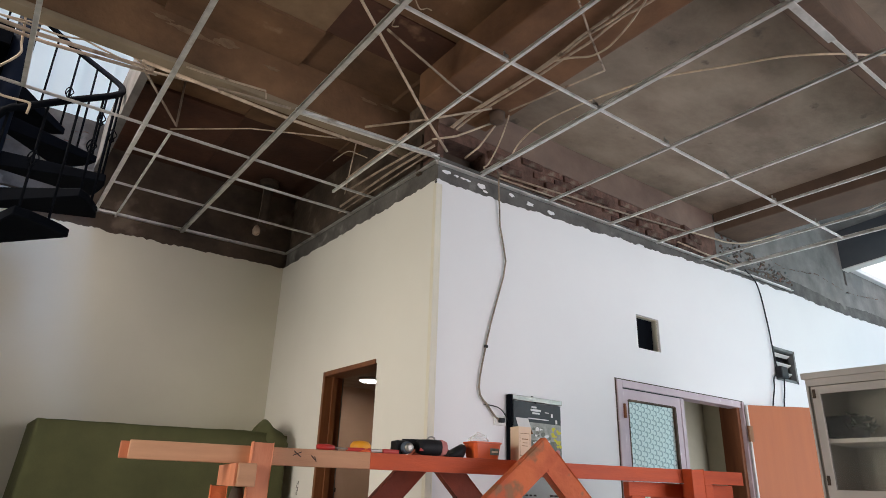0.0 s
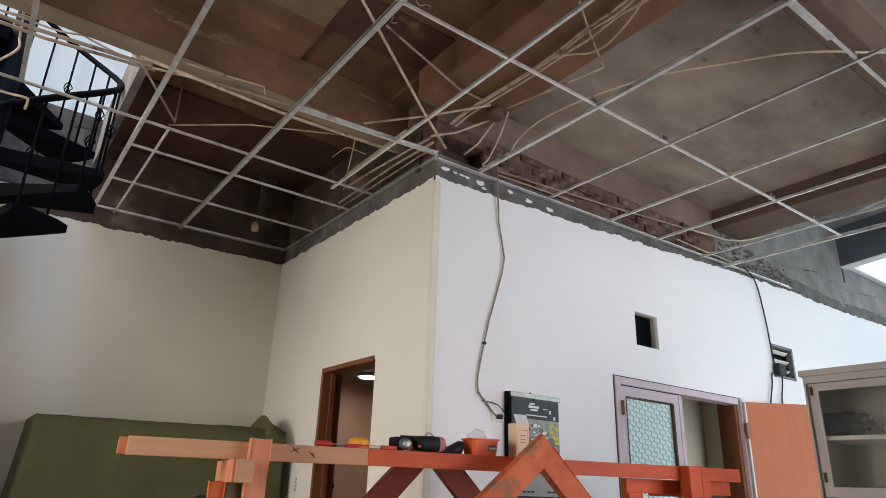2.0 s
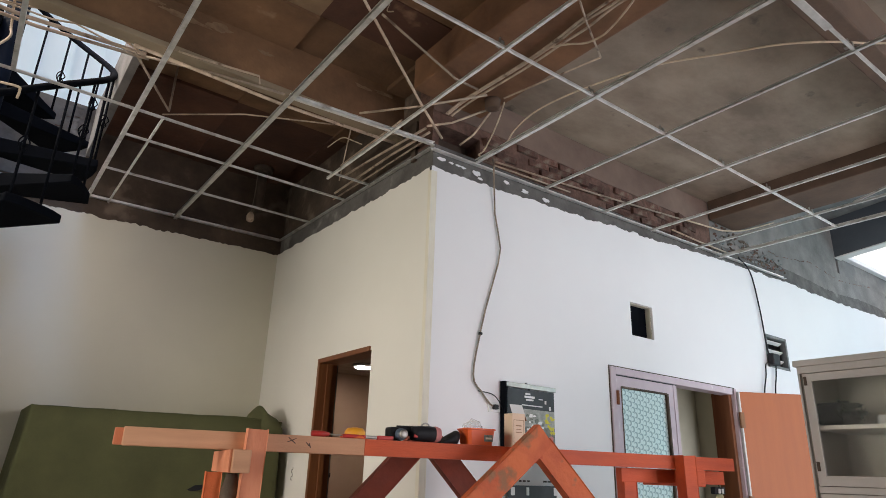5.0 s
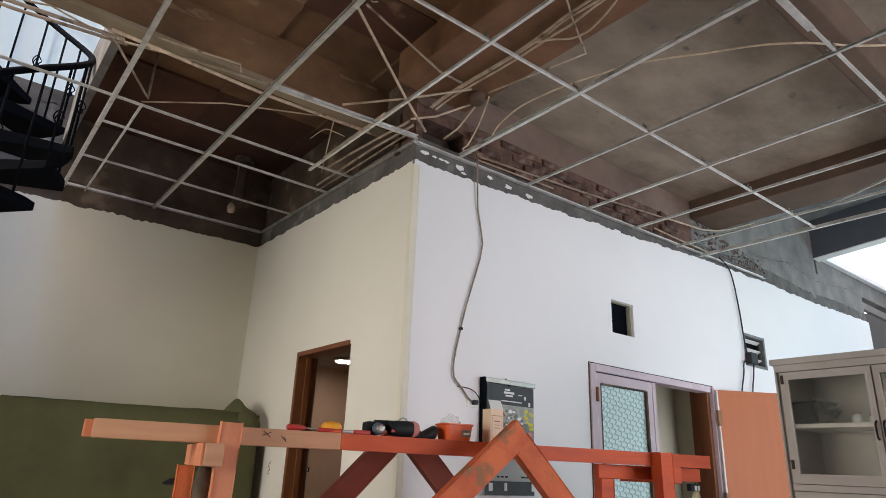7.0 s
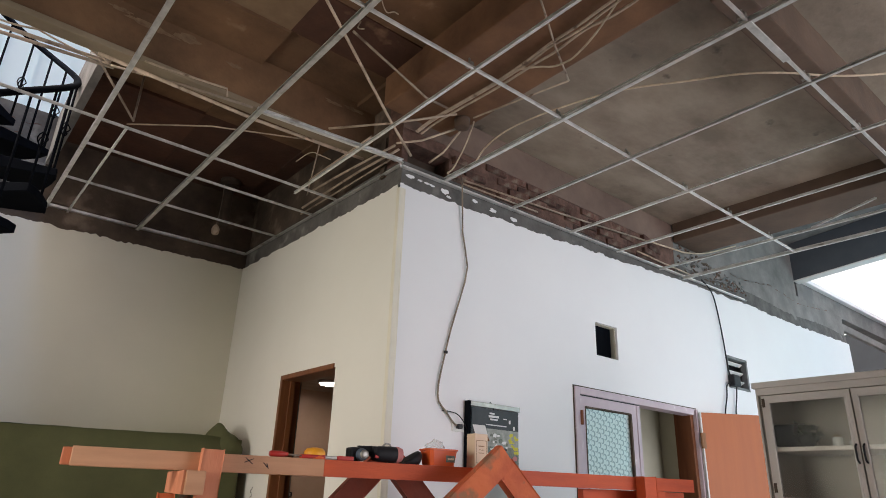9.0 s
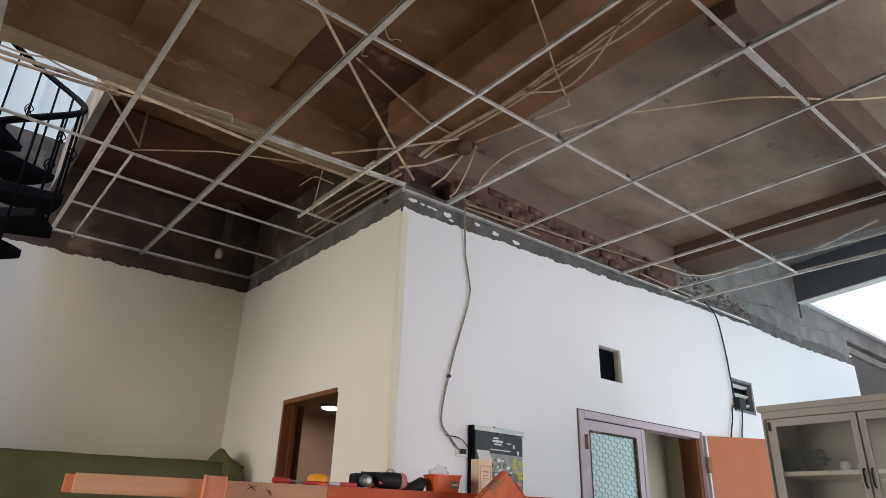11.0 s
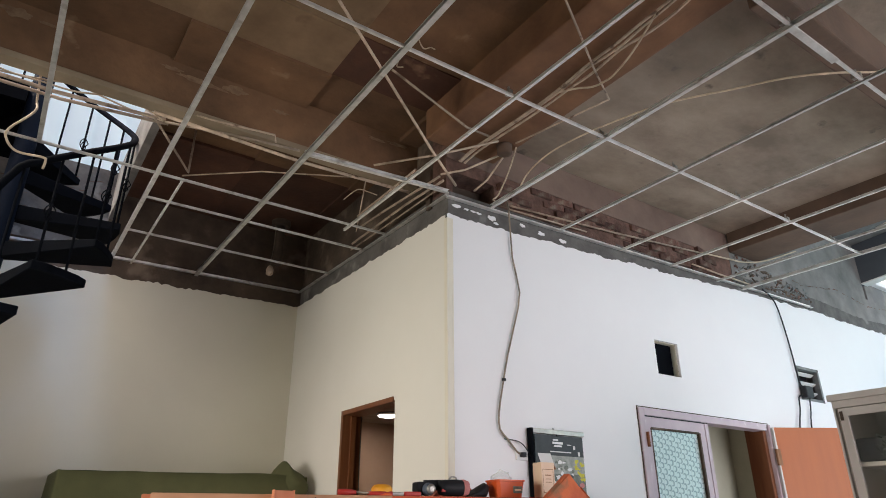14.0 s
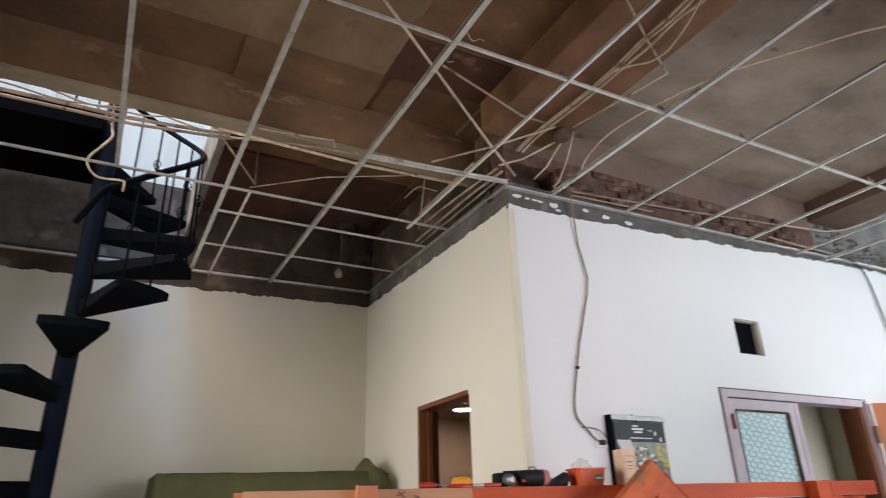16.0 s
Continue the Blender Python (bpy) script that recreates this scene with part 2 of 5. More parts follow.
M_PAPER = mat("white_paper", (0.74, 0.74, 0.73), (0.68, 0.68, 0.68), 5, 0.5, bump=0.02)
M_PHOTO = mat("dark_print", (0.055, 0.065, 0.072), (0.03, 0.036, 0.04), 9, 0.65, bump=0.01)
M_PHOTO2 = mat("grey_green_print", (0.24, 0.25, 0.21), (0.07, 0.09, 0.08), 28, 0.65, bump=0.01)
M_PALE = mat("pale_print", (0.42, 0.43, 0.40), (0.20, 0.22, 0.20), 22, 0.65, bump=0.01)
M_TEAL = mat("teal_print", (0.05, 0.20, 0.19), (0.04, 0.15, 0.14), 20, 0.65, bump=0.01)
M_PINK = mat("pink_print", (0.60, 0.25, 0.24), (0.5, 0.18, 0.18), 30, 0.65, bump=0.01)
M_LIME = mat("yellow_print", (0.60, 0.55, 0.05), (0.5, 0.45, 0.05), 30, 0.65, bump=0.01)
M_LAMP = glow("lamp_glow", (1, 0.97, 0.92), 8)
M_ROOM = mat("dim_room_paint", (0.50, 0.47, 0.38), (0.42, 0.39, 0.31), 1.5, 0.7, bump=0.05)
M_BACKROOM = mat("brown_room_paint", (0.42, 0.285, 0.205), (0.35, 0.23, 0.16), 1.5, 0.7, bump=0.05)
# floor out of view; pale colour set to bounce light onto walls and ceiling
M_FLOOR = mat("bounce_floor", (0.52, 0.455, 0.40), (0.42, 0.365, 0.315), 2, 0.4, bump=0.05)
M_GROUND = mat("yard_concrete", (0.28, 0.27, 0.25), (0.2, 0.19, 0.18), 1, 0.9, bump=0.2)
M_HAZE = glow("white_hazy_sky", (0.93, 0.97, 1.0), 0.55)
M_NEIGHBOUR = mat("dark_neighbour_wall", (0.045, 0.052, 0.06), (0.03, 0.035, 0.042), 2, 0.8, bump=0.1)
M_FARBEAM = mat("blue_grey_steel", (0.085, 0.098, 0.115), (0.060, 0.072, 0.088), 3, 0.6, bump=0.05)
M_BEAMDARK = mat("dark_brown_beam", (0.145, 0.090, 0.062), (0.078, 0.048, 0.034), 2.6, 0.85, bump=0.4, grain=30)
M_BEAD = mat("cream_bead_paint", (0.76, 0.71, 0.61), (0.70, 0.65, 0.55), 3, 0.5, bump=0.03)
M_PATCH = mat("pale_lime_bloom", (0.27, 0.175, 0.105), (0.15, 0.085, 0.048), 14, 0.9, bump=0.5)
# white wall whose base colour carries the blue of the sky's light
M_UPWALL = mat("sky_tinted_upper_wall", (0.74, 0.87, 0.93), (0.68, 0.81, 0.88), 1.2, 0.7, bump=0.05)


# ---- building helpers ----
def part(name, bm, material, parent=None, label="", smooth=False):
    me = bpy.data.meshes.new(name)
    bm.to_mesh(me)
    bm.free()
    for mm in material if isinstance(material, (list, tuple)) else [material]:
        me.materials.append(mm)
    if smooth:
        for p in me.polygons:
            p.use_smooth = True
    ob = new(name, me)
    if parent:
        ob.parent = parent
    if label:
        ob["label"] = label
    return ob


def thing(name, label, category, m=None, group="", kind=""):
    ob = new(name)
    ob.empty_display_size = 0.05
    if m is not None:
        ob.matrix_world = m
    return tagged(ob, label, category, group, kind)


def box(bm, x0, y0, z0, x1, y1, z1, bevel=0.0, mi=0):
    r = bmesh.ops.create_cube(bm, size=1)
    for v in r["verts"]:
        v.co = Vector(((x0 + x1) / 2 + v.co.x * (x1 - x0), (y0 + y1) / 2 + v.co.y * (y1 - y0), (z0 + z1) / 2 + v.co.z * (z1 - z0)))
    faces = {f for v in r["verts"] for f in v.link_faces}
    for f in faces:
        f.material_index = mi
    if bevel:
        edges = list({e for v in r["verts"] for e in v.link_edges})
        g = bmesh.ops.bevel(bm, geom=edges, offset=bevel, segments=2, affect="EDGES", profile=0.6)
        for f in g["faces"]:
            f.material_index = mi
    return bm


def cube(*a, **k):
    return box(bmesh.new(), *a, **k)


def bar(bm, p, q, w, h, up=(0, 0, 1), bevel=0.004, mi=0):
    """A squared timber from p to q, w across and h along the side nearest to up."""
    p, q = Vector(p), Vector(q)
    d = (q - p).normalized()
    s = d.cross(Vector(up)).normalized()
    u = s.cross(d)
    m = Matrix((( *s, ), ( *d, ), ( *u, ))).transposed().to_4x4()
    m.translation = (p + q) / 2
    r = bmesh.ops.create_cube(bm, size=1)
    ln = (q - p).length
    for v in r["verts"]:
        v.co = m @ Vector((v.co.x * w, v.co.y * ln, v.co.z * h))
    for f in {f for v in r["verts"] for f in v.link_faces}:
        f.material_index = mi
    if bevel:
        g = bmesh.ops.bevel(bm, geom=list({e for v in r["verts"] for e in v.link_edges}), offset=bevel, segments=2, affect="EDGES")
        for f in g["faces"]:
            f.material_index = mi
    return bm


def tube(bm, pts, r, seg=8, smooth_steps=0, cap=True):
    """A round tube along a line of points; smooth_steps bends it softly through them."""
    pts = [Vector(p) for p in pts]
    if smooth_steps and len(pts) > 2:
        out = []
        for i in range(len(pts) - 1):
            a, b = pts[max(i - 1, 0)], pts[i]
            c, d = pts[i + 1], pts[min(i + 2, len(pts) - 1)]
            for k in range(smooth_steps):
                t = k / smooth_steps
                out.append(0.5 * ((2 * b) + (c - a) * t + (2 * a - 5 * b + 4 * c - d) * t * t + (3 * b - a - 3 * c + d) * t ** 3))
        pts = out + [pts[-1]]
    rings = []
    n = Vector((0.31, 0.17, 0.93))
    for i, p in enumerate(pts):
        d = (pts[min(i + 1, len(pts) - 1)] - pts[max(i - 1, 0)]).normalized()
        s = d.cross(n)
        if s.length < 1e-3:
            s = d.cross(Vector((1, 0, 0)))
        s.normalize()
        n = s.cross(d).normalized()
        rings.append([bm.verts.new(p + r * (math.cos(a) * s + math.sin(a) * n)) for a in (2 * math.pi * k / seg for k in range(seg))])
    for a, b in zip(rings, rings[1:]):
        for k in range(seg):
            f = bm.faces.new((a[k], a[(k + 1) % seg], b[(k + 1) % seg], b[k]))
            f.smooth = True
    if cap:
        bm.faces.new(rings[0][::-1])
        bm.faces.new(rings[-1])
    return bm


def turned(bm, profile, seg=20, at=(0, 0, 0), axis="z"):
    """A body of revolution from (radius, height) pairs."""
    rings = []
    for r, h in profile:
        ring = []
        for k in range(seg):
            a = 2 * math.pi * k / seg
            c = Vector((r * math.cos(a), r * math.sin(a), h))
            if axis == "x":
                c = Vector((c.z, c.x, c.y))
            elif axis == "y":
                c = Vector((c.x, c.z, c.y))
            ring.append(bm.verts.new(c + Vector(at)))
        rings.append(ring)
    for a, b in zip(rings, rings[1:]):
        for k in range(seg):
            bm.faces.new((a[k], a[(k + 1) % seg], b[(k + 1) % seg], b[k])).smooth = True
    bm.faces.new(rings[0][::-1])
    bm.faces.new(rings[-1])
    bmesh.ops.recalc_face_normals(bm, faces=bm.faces)
    return bm


def cells(u0, u1, z0, z1, holes):
    """The rectangles that are left of a wall once its openings are cut out."""
    us = sorted({u0, u1, *(h[0] for h in holes), *(h[1] for h in holes)})
    out = []
    for a, b in zip(us, us[1:]):
        cuts = sorted((h[2], h[3]) for h in holes if h[0] < (a + b) / 2 < h[1])
        z = z0
        for c0, c1 in cuts:
            if c0 > z:
                out.append((a, b, z, c0))
            z = max(z, c1)
        if z < z1:
            out.append((a, b, z, z1))
    return out


def wall_core(bm, axis, u0, u1, d0, d1, z0, z1, holes=(), mi=0):
    for a, b, c, d in cells(u0, u1, z0, z1, holes):
        if axis == "x":
            box(bm, a, d0, c, b, d1, d, mi=mi)
        else:
            box(bm, d0, a, c, d1, b, d, mi=mi)
    return bm


def ragged_coat(axis, u0, u1, face, back, top, holes, seed):
    """A coat of plaster whose upper edge was hacked off unevenly. top(u): the mean height of that edge."""
    bm = bmesh.new()
    zt = min(top(u0 + (u1 - u0) * k / 20) for k in range(21)) - 0.09
    wall_core(bm, axis, u0, u1, min(face, back), max(face, back), 0, zt, holes)
    n = int((u1 - u0) / 0.018)
    co = (lambda u, d, z: (u, d, z)) if axis == "x" else (lambda u, d, z: (d, u, z))
    rows = []
    for i in range(n + 1):
        u = u0 + (u1 - u0) * i / n
        z = top(u) + 0.016 * noise.noise((u * 9, seed, 0)) + 0.012 * noise.noise((u * 31, seed, 4)) + 0.006 * noise.noise((u * 90, seed, 9))
        rows.append([bm.verts.new(co(u, face, zt)), bm.verts.new(co(u, face, z)), bm.verts.new(co(u, back, z + 0.004))])
    for a, b in zip(rows, rows[1:]):
        for k in range(2):
            bm.faces.new((a[k], b[k], b[k + 1], a[k + 1]))
    return bm


# ---- structure ----
def setting(name, bm, material, label="", category=""):
    return tagged(part(name, bm, material), label, category, kind="structure")


DOOR_B = (0.60, 1.335, 0, 2.075)
DOOR_C = (1.66, 3.31, 0, 2.085)
VENT = (1.942, 2.222, 2.375, 2.64)
LOUVRE = (3.99, 4.41, 2.38, 2.70)
HOLE = (0.07, 0.43, 3.37, 3.53)
YA = 2.458

setting("floor", cube(-4.7, -6.7, -0.15, 7.45, 5.3, 0), M_FLOOR)
setting("ground", cube(7.45, -60, -0.35, 90, 60, -0.12), M_GROUND)

c_top = lambda u: float(np.interp(u, (0, 1.18, 2.35, 3.5, 4.6, 5.9, 7.5), (3.172, 3.208, 3.253, 3.312, 3.338, 3.335, 3.386)))
bm = wall_core(bmesh.new(), "x", 0.02, 7.45, 0.02, 0.20, 0, 3.36, (DOOR_C, VENT, LOUVRE))
setting("wall_north_core", bm, M_BAND)
bm = wall_core(bmesh.new(), "x", 0.02, 3.28, 0.035, 0.20, 3.36, 3.88, (HOLE,))
setting("wall_north_upper", bm, M_MORTAR)
bm = cube(0.02, 0.026, 3.62, 3.28, 0.034, 3.88)
setting("wall_north_render", bm, mat("reddish_haunch_render", (0.235, 0.160, 0.128), (0.115, 0.072, 0.058), 1.5, 0.85, bump=0.4, grain=40, hard=0.2))
setting("wall_north_hole_back", cube(0.0, 0.201, 3.3, 0.6, 0.25, 3.6), M_DARKCEM)
bm = cube(3.28, 0.03, 3.36, 6.06, 0.20, 4.5)
box(bm, 6.06, 0.03, 3.36, 7.45, 0.20, 3.76)
setting("wall_north_end", bm, M_ENDREN)
setting("wall_north_stain_coat", ragged_coat("x", 3.3, 7.45, 0.0235, 0.0285, lambda u: 3.49 + 0.02 * math.sin(u * 3), (DOOR_C, VENT, LOUVRE), 5.0), M_BAND)
setting("wall_north", ragged_coat("x", 0, 7.45, 0.0, 0.02, c_top, (DOOR_C, VENT, LOUVRE), 1.3), M_WHITE, "white painted wall with hacked plaster edge", "wall")

b_top = lambda u: float(np.interp(u, (0, YA), (3.172, 3.205)))
bm = wall_core(bmesh.new(), "y", 0.2, YA, 0.02, 0.15, 0, 3.37, (DOOR_B,))
setting("wall_east_core", bm, M_BAND)
# dark tone includes the shade up under the slab
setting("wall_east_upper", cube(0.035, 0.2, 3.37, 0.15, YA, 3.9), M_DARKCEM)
setting("wall_east", ragged_coat("y", 0.021, YA, 0.0, 0.02, b_top, (DOOR_B,), 5.1), M_EAST, "white wall with a doorway, coloured in its warm light", "wall")

a_top = lambda u: float(np.interp(u, (-4.5, -1.59, 0), (3.16, 3.177, 3.205)))
# shade of the ceiling corner is put into these two walls' dark colour
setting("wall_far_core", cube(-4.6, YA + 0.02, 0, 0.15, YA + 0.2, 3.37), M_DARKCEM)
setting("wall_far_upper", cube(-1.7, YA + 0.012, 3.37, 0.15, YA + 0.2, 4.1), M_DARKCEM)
setting("wall_far_stairwell", cube(-4.6, YA + 0.012, 3.37, -1.7, YA + 0.2, 4.1), M_BAND)
setting("wall_far", ragged_coat("x", -4.5, 0.0, YA, YA + 0.02, a_top, (), 8.8), M_WARMLIT, "white wall coloured in warm dim light, bare towards the ceiling", "wall")

# unseen window openings, placed for the two assumed daylight lamps
setting("wall_west", wall_core(bmesh.new(), "y", -6.7, YA + 0.2, -4.7, -4.5, 0, 3.9, ((-1.25, 0.05, 1.1, 2.6),)), M_WARMLIT)
REAR = (0.5, 4.7, 0.4, 2.7)
setting("wall_south", wall_core(bmesh.new(), "x", -4.7, 7.45, -6.7, -6.5, 0, 4.4, (REAR,)), M_WHITE)

# the corner bead down the outer edge
bm = cube(-0.004, -0.004, 0.02, 0.004, 0.028, 3.15, bevel=0.002)
box(bm, 0.004, -0.004, 0.02, 0.012, 0.004, 3.15, bevel=0.002)
box(bm, 0.012, -0.002, 0.02, 0.034, 0.004, 3.15)
box(bm, 0.034, -0.004, 0.02, 0.044, 0.004, 3.15, bevel=0.003)
setting("trim", bm, M_BEAD)

# slab: formwork side, smooth side, landing zone past the pale beam
bm = bmesh.new()
rng = random.Random(4)
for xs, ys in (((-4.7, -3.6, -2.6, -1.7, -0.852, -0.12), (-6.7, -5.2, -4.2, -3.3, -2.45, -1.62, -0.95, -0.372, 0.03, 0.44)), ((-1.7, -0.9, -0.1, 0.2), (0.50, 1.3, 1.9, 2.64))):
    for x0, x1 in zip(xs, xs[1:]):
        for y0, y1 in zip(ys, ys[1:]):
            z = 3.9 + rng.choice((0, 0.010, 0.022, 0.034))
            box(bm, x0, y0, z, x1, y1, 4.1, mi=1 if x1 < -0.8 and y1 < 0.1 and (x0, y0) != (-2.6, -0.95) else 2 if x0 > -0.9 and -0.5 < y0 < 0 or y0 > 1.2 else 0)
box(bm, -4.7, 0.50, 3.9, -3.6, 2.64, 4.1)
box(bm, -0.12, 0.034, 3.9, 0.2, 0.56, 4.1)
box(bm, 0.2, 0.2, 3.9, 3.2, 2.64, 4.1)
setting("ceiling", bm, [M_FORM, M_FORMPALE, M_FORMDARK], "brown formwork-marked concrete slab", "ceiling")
bm = cube(0.4, -6.7, 3.885, 3.3, 0.2, 4.1)
box(bm, 0.15, 0.2, 2.62, 2.95, 5.2, 2.72)
setting("ceiling_smooth", bm, M_SLAB, "grey smooth concrete slab", "ceiling")


def sloped(bm, rise=0.09):
    """Lifts a roof piece gently away from the wall."""
    for v in bm.verts:
        v.co.z -= rise * v.co.y
    return bm


setting("ceiling_high", sloped(cube(3.5, -6.7, 4.45, 6.15, 0.2, 4.6)), M_CEMENT)

bm = cube(-0.15, -6.5, 3.70, 0.43, 0.034, 4.0, bevel=0.015)
setting("beam_long", bm, M_BEAM, "rough plastered concrete beam", "beam")
setting("beam_cross", cube(0.43, -2.06, 3.6, 3.3, -1.91, 3.95, bevel=0.012), M_BEAMDARK)
setting("beam_pale", cube(-4.5, 0.415, 3.565, 0.035, 0.512, 3.604, bevel=0.006), M_FASCIA)
setting("beam_stair", cube(-4.5, 0.428, 3.606, 0.035, 0.508, 4.0), M_FORM)
setting("beam_edge", cube(3.28, -6.5, 3.69, 3.73, 0.02, 4.42, bevel=0.01), M_BEAMDARK)
setting("beam_far", sloped(cube(6.063, -6.5, 3.962, 6.2, 0.2, 4.45, bevel=0.01)), M_FARBEAM)
# white strip paints the sky's light along the far beam's underside
setting("beam_far_skylit_edge", sloped(cube(6.055, -6.5, 3.948, 6.21, 0.03, 3.961)), M_PAPER)
setting("opening_reveal", cube(-1.705, 0.6, 3.66, -1.655, YA, 4.12), M_ENDREN)

# pale lime bloom left on the beam face
for cx, cz, w, d in ((-1.52, 3.815, 0.14, 0.018), (-1.32, 3.842, 0.07, 0.030), (-1.70, 3.842, 0.05, 0.012), (-2.49, 3.848, 0.07, 0.028), (-2.34, 3.842, 0.05, 0.008), (-1.02, 3.80, 0.04, 0.012), (-0.31, 3.852, 0.06, 0.010), (-0.14, 3.87, 0.07, 0.012)):
    bm = bmesh.new()
    ring = []
    for k in range(32):
        a = 2 * math.pi * k / 32
        r = 1 + 0.8 * noise.noise((cx * 7 + 2.2 * math.cos(a), 2.2 * math.sin(a), cz * 5))
        ring.append(bm.verts.new((cx + w * r * math.cos(a), 0.424, cz + d * r * math.sin(a))))
    f = bm.faces.new(ring)
    g = bmesh.ops.extrude_face_region(bm, geom=[f])
    bmesh.ops.translate(bm, verts=[v for v in g["geom"] if isinstance(v, bmesh.types.BMVert)], vec=(0, 0.006, 0))
    bmesh.ops.recalc_face_normals(bm, faces=bm.faces)
    part("lime_bloom", bm, M_PATCH, bpy.data.objects["beam_stair"])

# bare bricks above the metal angle
brick_mesh = bpy.data.meshes.new("brick")
bm = cube(-0.1, -0.022, -0.026, 0.1, 0.03, 0.026, bevel=0.006)
bm.to_mesh(brick_mesh)
bm.free()
brick_mesh.materials.append(M_BRICK)
rng = random.Random(9)
upper = bpy.data.objects["wall_north_upper"]
for row in range(4):
    x = 0.55 + (0.11 if row % 2 else 0)
    while x < 3.05:
        if rng.random() > 0.24:
            ob = new("brick", brick_mesh)
            ob.matrix_world = pose(x + rng.uniform(-0.008, 0.008), 0.038 + rng.uniform(-0.016, 0.016), 3.405 + row * 0.062 + rng.uniform(-0.006, 0.006), rng.uniform(-6, 6), rng.uniform(-4, 4), rng.uniform(-7, 7))
            ob.parent = upper
        x += 0.218

# broken render and rubble on the far stretch of the wall top
rng = random.Random(17)
end_wall = bpy.data.objects["wall_north_end"]
for k in range(150):
    x = 3.32 + 1.35 * rng.random()
    z = 3.44 + rng.random() ** 1.4 * (0.26 - 0.10 * (x - 3.35))
    w, h = rng.choice((0.012, 0.02, 0.03, 0.055)), rng.uniform(0.006, 0.016)
    turn = Matrix.Rotation(rng.uniform(-0.9, 0.5), 4, "Y")
    bm = bmesh.new()
    bmesh.ops.create_icosphere(bm, subdivisions=1, radius=1)
    for v in bm.verts:
        v.co = turn @ Vector((v.co.x * w * rng.uniform(0.6, 1.3), v.co.y * 0.012 * rng.uniform(0.4, 1.2), v.co.z * h * rng.uniform(0.5, 1.6)))
        v.co += Vector((x, 0.024, z))
    part("rubble", bm, rng.choice((M_DARKCEM, M_MORTAR, M_BAND, M_CEMENT, M_ENDREN)), end_wall)


def crack(parent, x0, x1, y, height, seed):
    """A ragged dark crack in a wall face, broken here and there. height(x): the height along it."""
    bm = bmesh.new()
    low, high = [], []
    n = int((x1 - x0) / 0.03)
    for k in range(n):
        x = x0 + k * 0.03
        z = height(x) + 0.02 * noise.noise((x * 5, seed, 0)) + 0.014 * noise.noise((x * 21, seed + 4, 0))
        wd = 0.002 + 0.012 * abs(noise.noise((x * 9, seed, 5)))
        low.append(bm.verts.new((x, y, z - wd)))
        high.append(bm.verts.new((x, y, z + wd)))
    for k in range(n - 1):
        if noise.noise((k * 0.31, seed + 1, 2)) > -0.05:
            bm.faces.new((low[k], low[k + 1], high[k + 1], high[k]))
    bmesh.ops.solidify(bm, geom=bm.faces[:], thickness=0.001)
    return part("crack", bm, M_MORTAR, parent)


crack(end_wall, 4.3, 7.0, 0.0285, lambda x: float(np.interp(x, (4.3, 4.54, 5.32, 6.04, 7.04), (3.66, 3.62, 3.73, 3.655, 3.756))), 3)
stairwell = bpy.data.objects["wall_far_stairwell"]
for k, z in enumerate((3.62, 3.74, 3.86, 3.97)):
    crack(stairwell, -2.7 + 0.1 * k, -1.72, YA + 0.0105, lambda x: z + 0.05 * (x + 2), 11 + 3 * k)

# leftover flakes of paint on the cement band
rng = random.Random(12)
band = bpy.data.objects["wall_north_core"]
for x, z, w, h in ((0.09, 3.265, 0.05, 0.022), (0.17, 3.262, 0.03, 0.012), (0.225, 3.262, 0.032, 0.012), (0.275, 3.26, 0.03, 0.012), (0.385, 3.255, 0.055, 0.03),
                   (0.66, 3.275, 0.04, 0.02), (0.84, 3.255, 0.05, 0.026), (1.05, 3.25, 0.045, 0.026), (0.42, 3.225, 0.03, 0.014)):
    bm = bmesh.new()
    w, h = w * 0.7, h * 0.65
    vs = []
    for k in range(14):
        a = 2 * math.pi * k / 14
        r = 1 + rng.uniform(-0.35, 0.25)
        vs.append(bm.verts.new((x + w * r * math.cos(a), 0.016, z + h * r * math.sin(a))))
    f = bm.faces.new(vs)
    g = bmesh.ops.extrude_face_region(bm, geom=[f])
    bmesh.ops.translate(bm, verts=[v for v in g["geom"] if isinstance(v, bmesh.types.BMVert)], vec=(0, 0.006, 0))
    part("paint_flake", bm, M_WHITE, band)

# room behind the brown doorway and behind the double door
setting("back_room_wall", cube(0.15, 5.1, 0, 2.95, 5.2, 2.62), M_BACKROOM)
setting("back_room_side", cube(1.4, 0.2, 0, 1.5, 2.6, 2.62), M_BACKROOM)
setting("back_room_end", cube(2.85, 2.4, 0, 2.95, 5.1, 2.62), M_BACKROOM)
setting("back_room_west", cube(0.0, YA + 0.2, 0, 0.15, 5.2, 2.62), M_BACKROOM)
bm = cube(1.5, 2.3, 0, 6.5, 2.4, 2.62)
box(bm, 2.95, 0.2, 2.62, 6.5, 2.4, 2.8)
# unseen opening in the end wall, added along with the lamp below
wall_core(bm, "y", 0.2, 2.3, 6.4, 6.5, 0, 2.72, ((0.5, 2.0, 0.8, 2.3),))
setting("store_room", bm, M_ROOM)
# added lamp brightens the store room; no window is known there
window_light("store_fill_light", (6.38, 1.25, 1.55), (3.0, 1.25, 1.4), 1.4, 1.4, 9, (0.95, 0.97, 1.0))

# upper floor seen through the stair opening, open to the sky
bm = bmesh.new()
box(bm, -6.5, 3.4, 4.1, 1.5, 3.55, 7.2)
for k in range(26):
    x = -6.0 + k * 0.27
    box(bm, x, 3.385, 4.1, x + 0.02, 3.40, 7.2)
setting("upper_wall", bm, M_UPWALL)
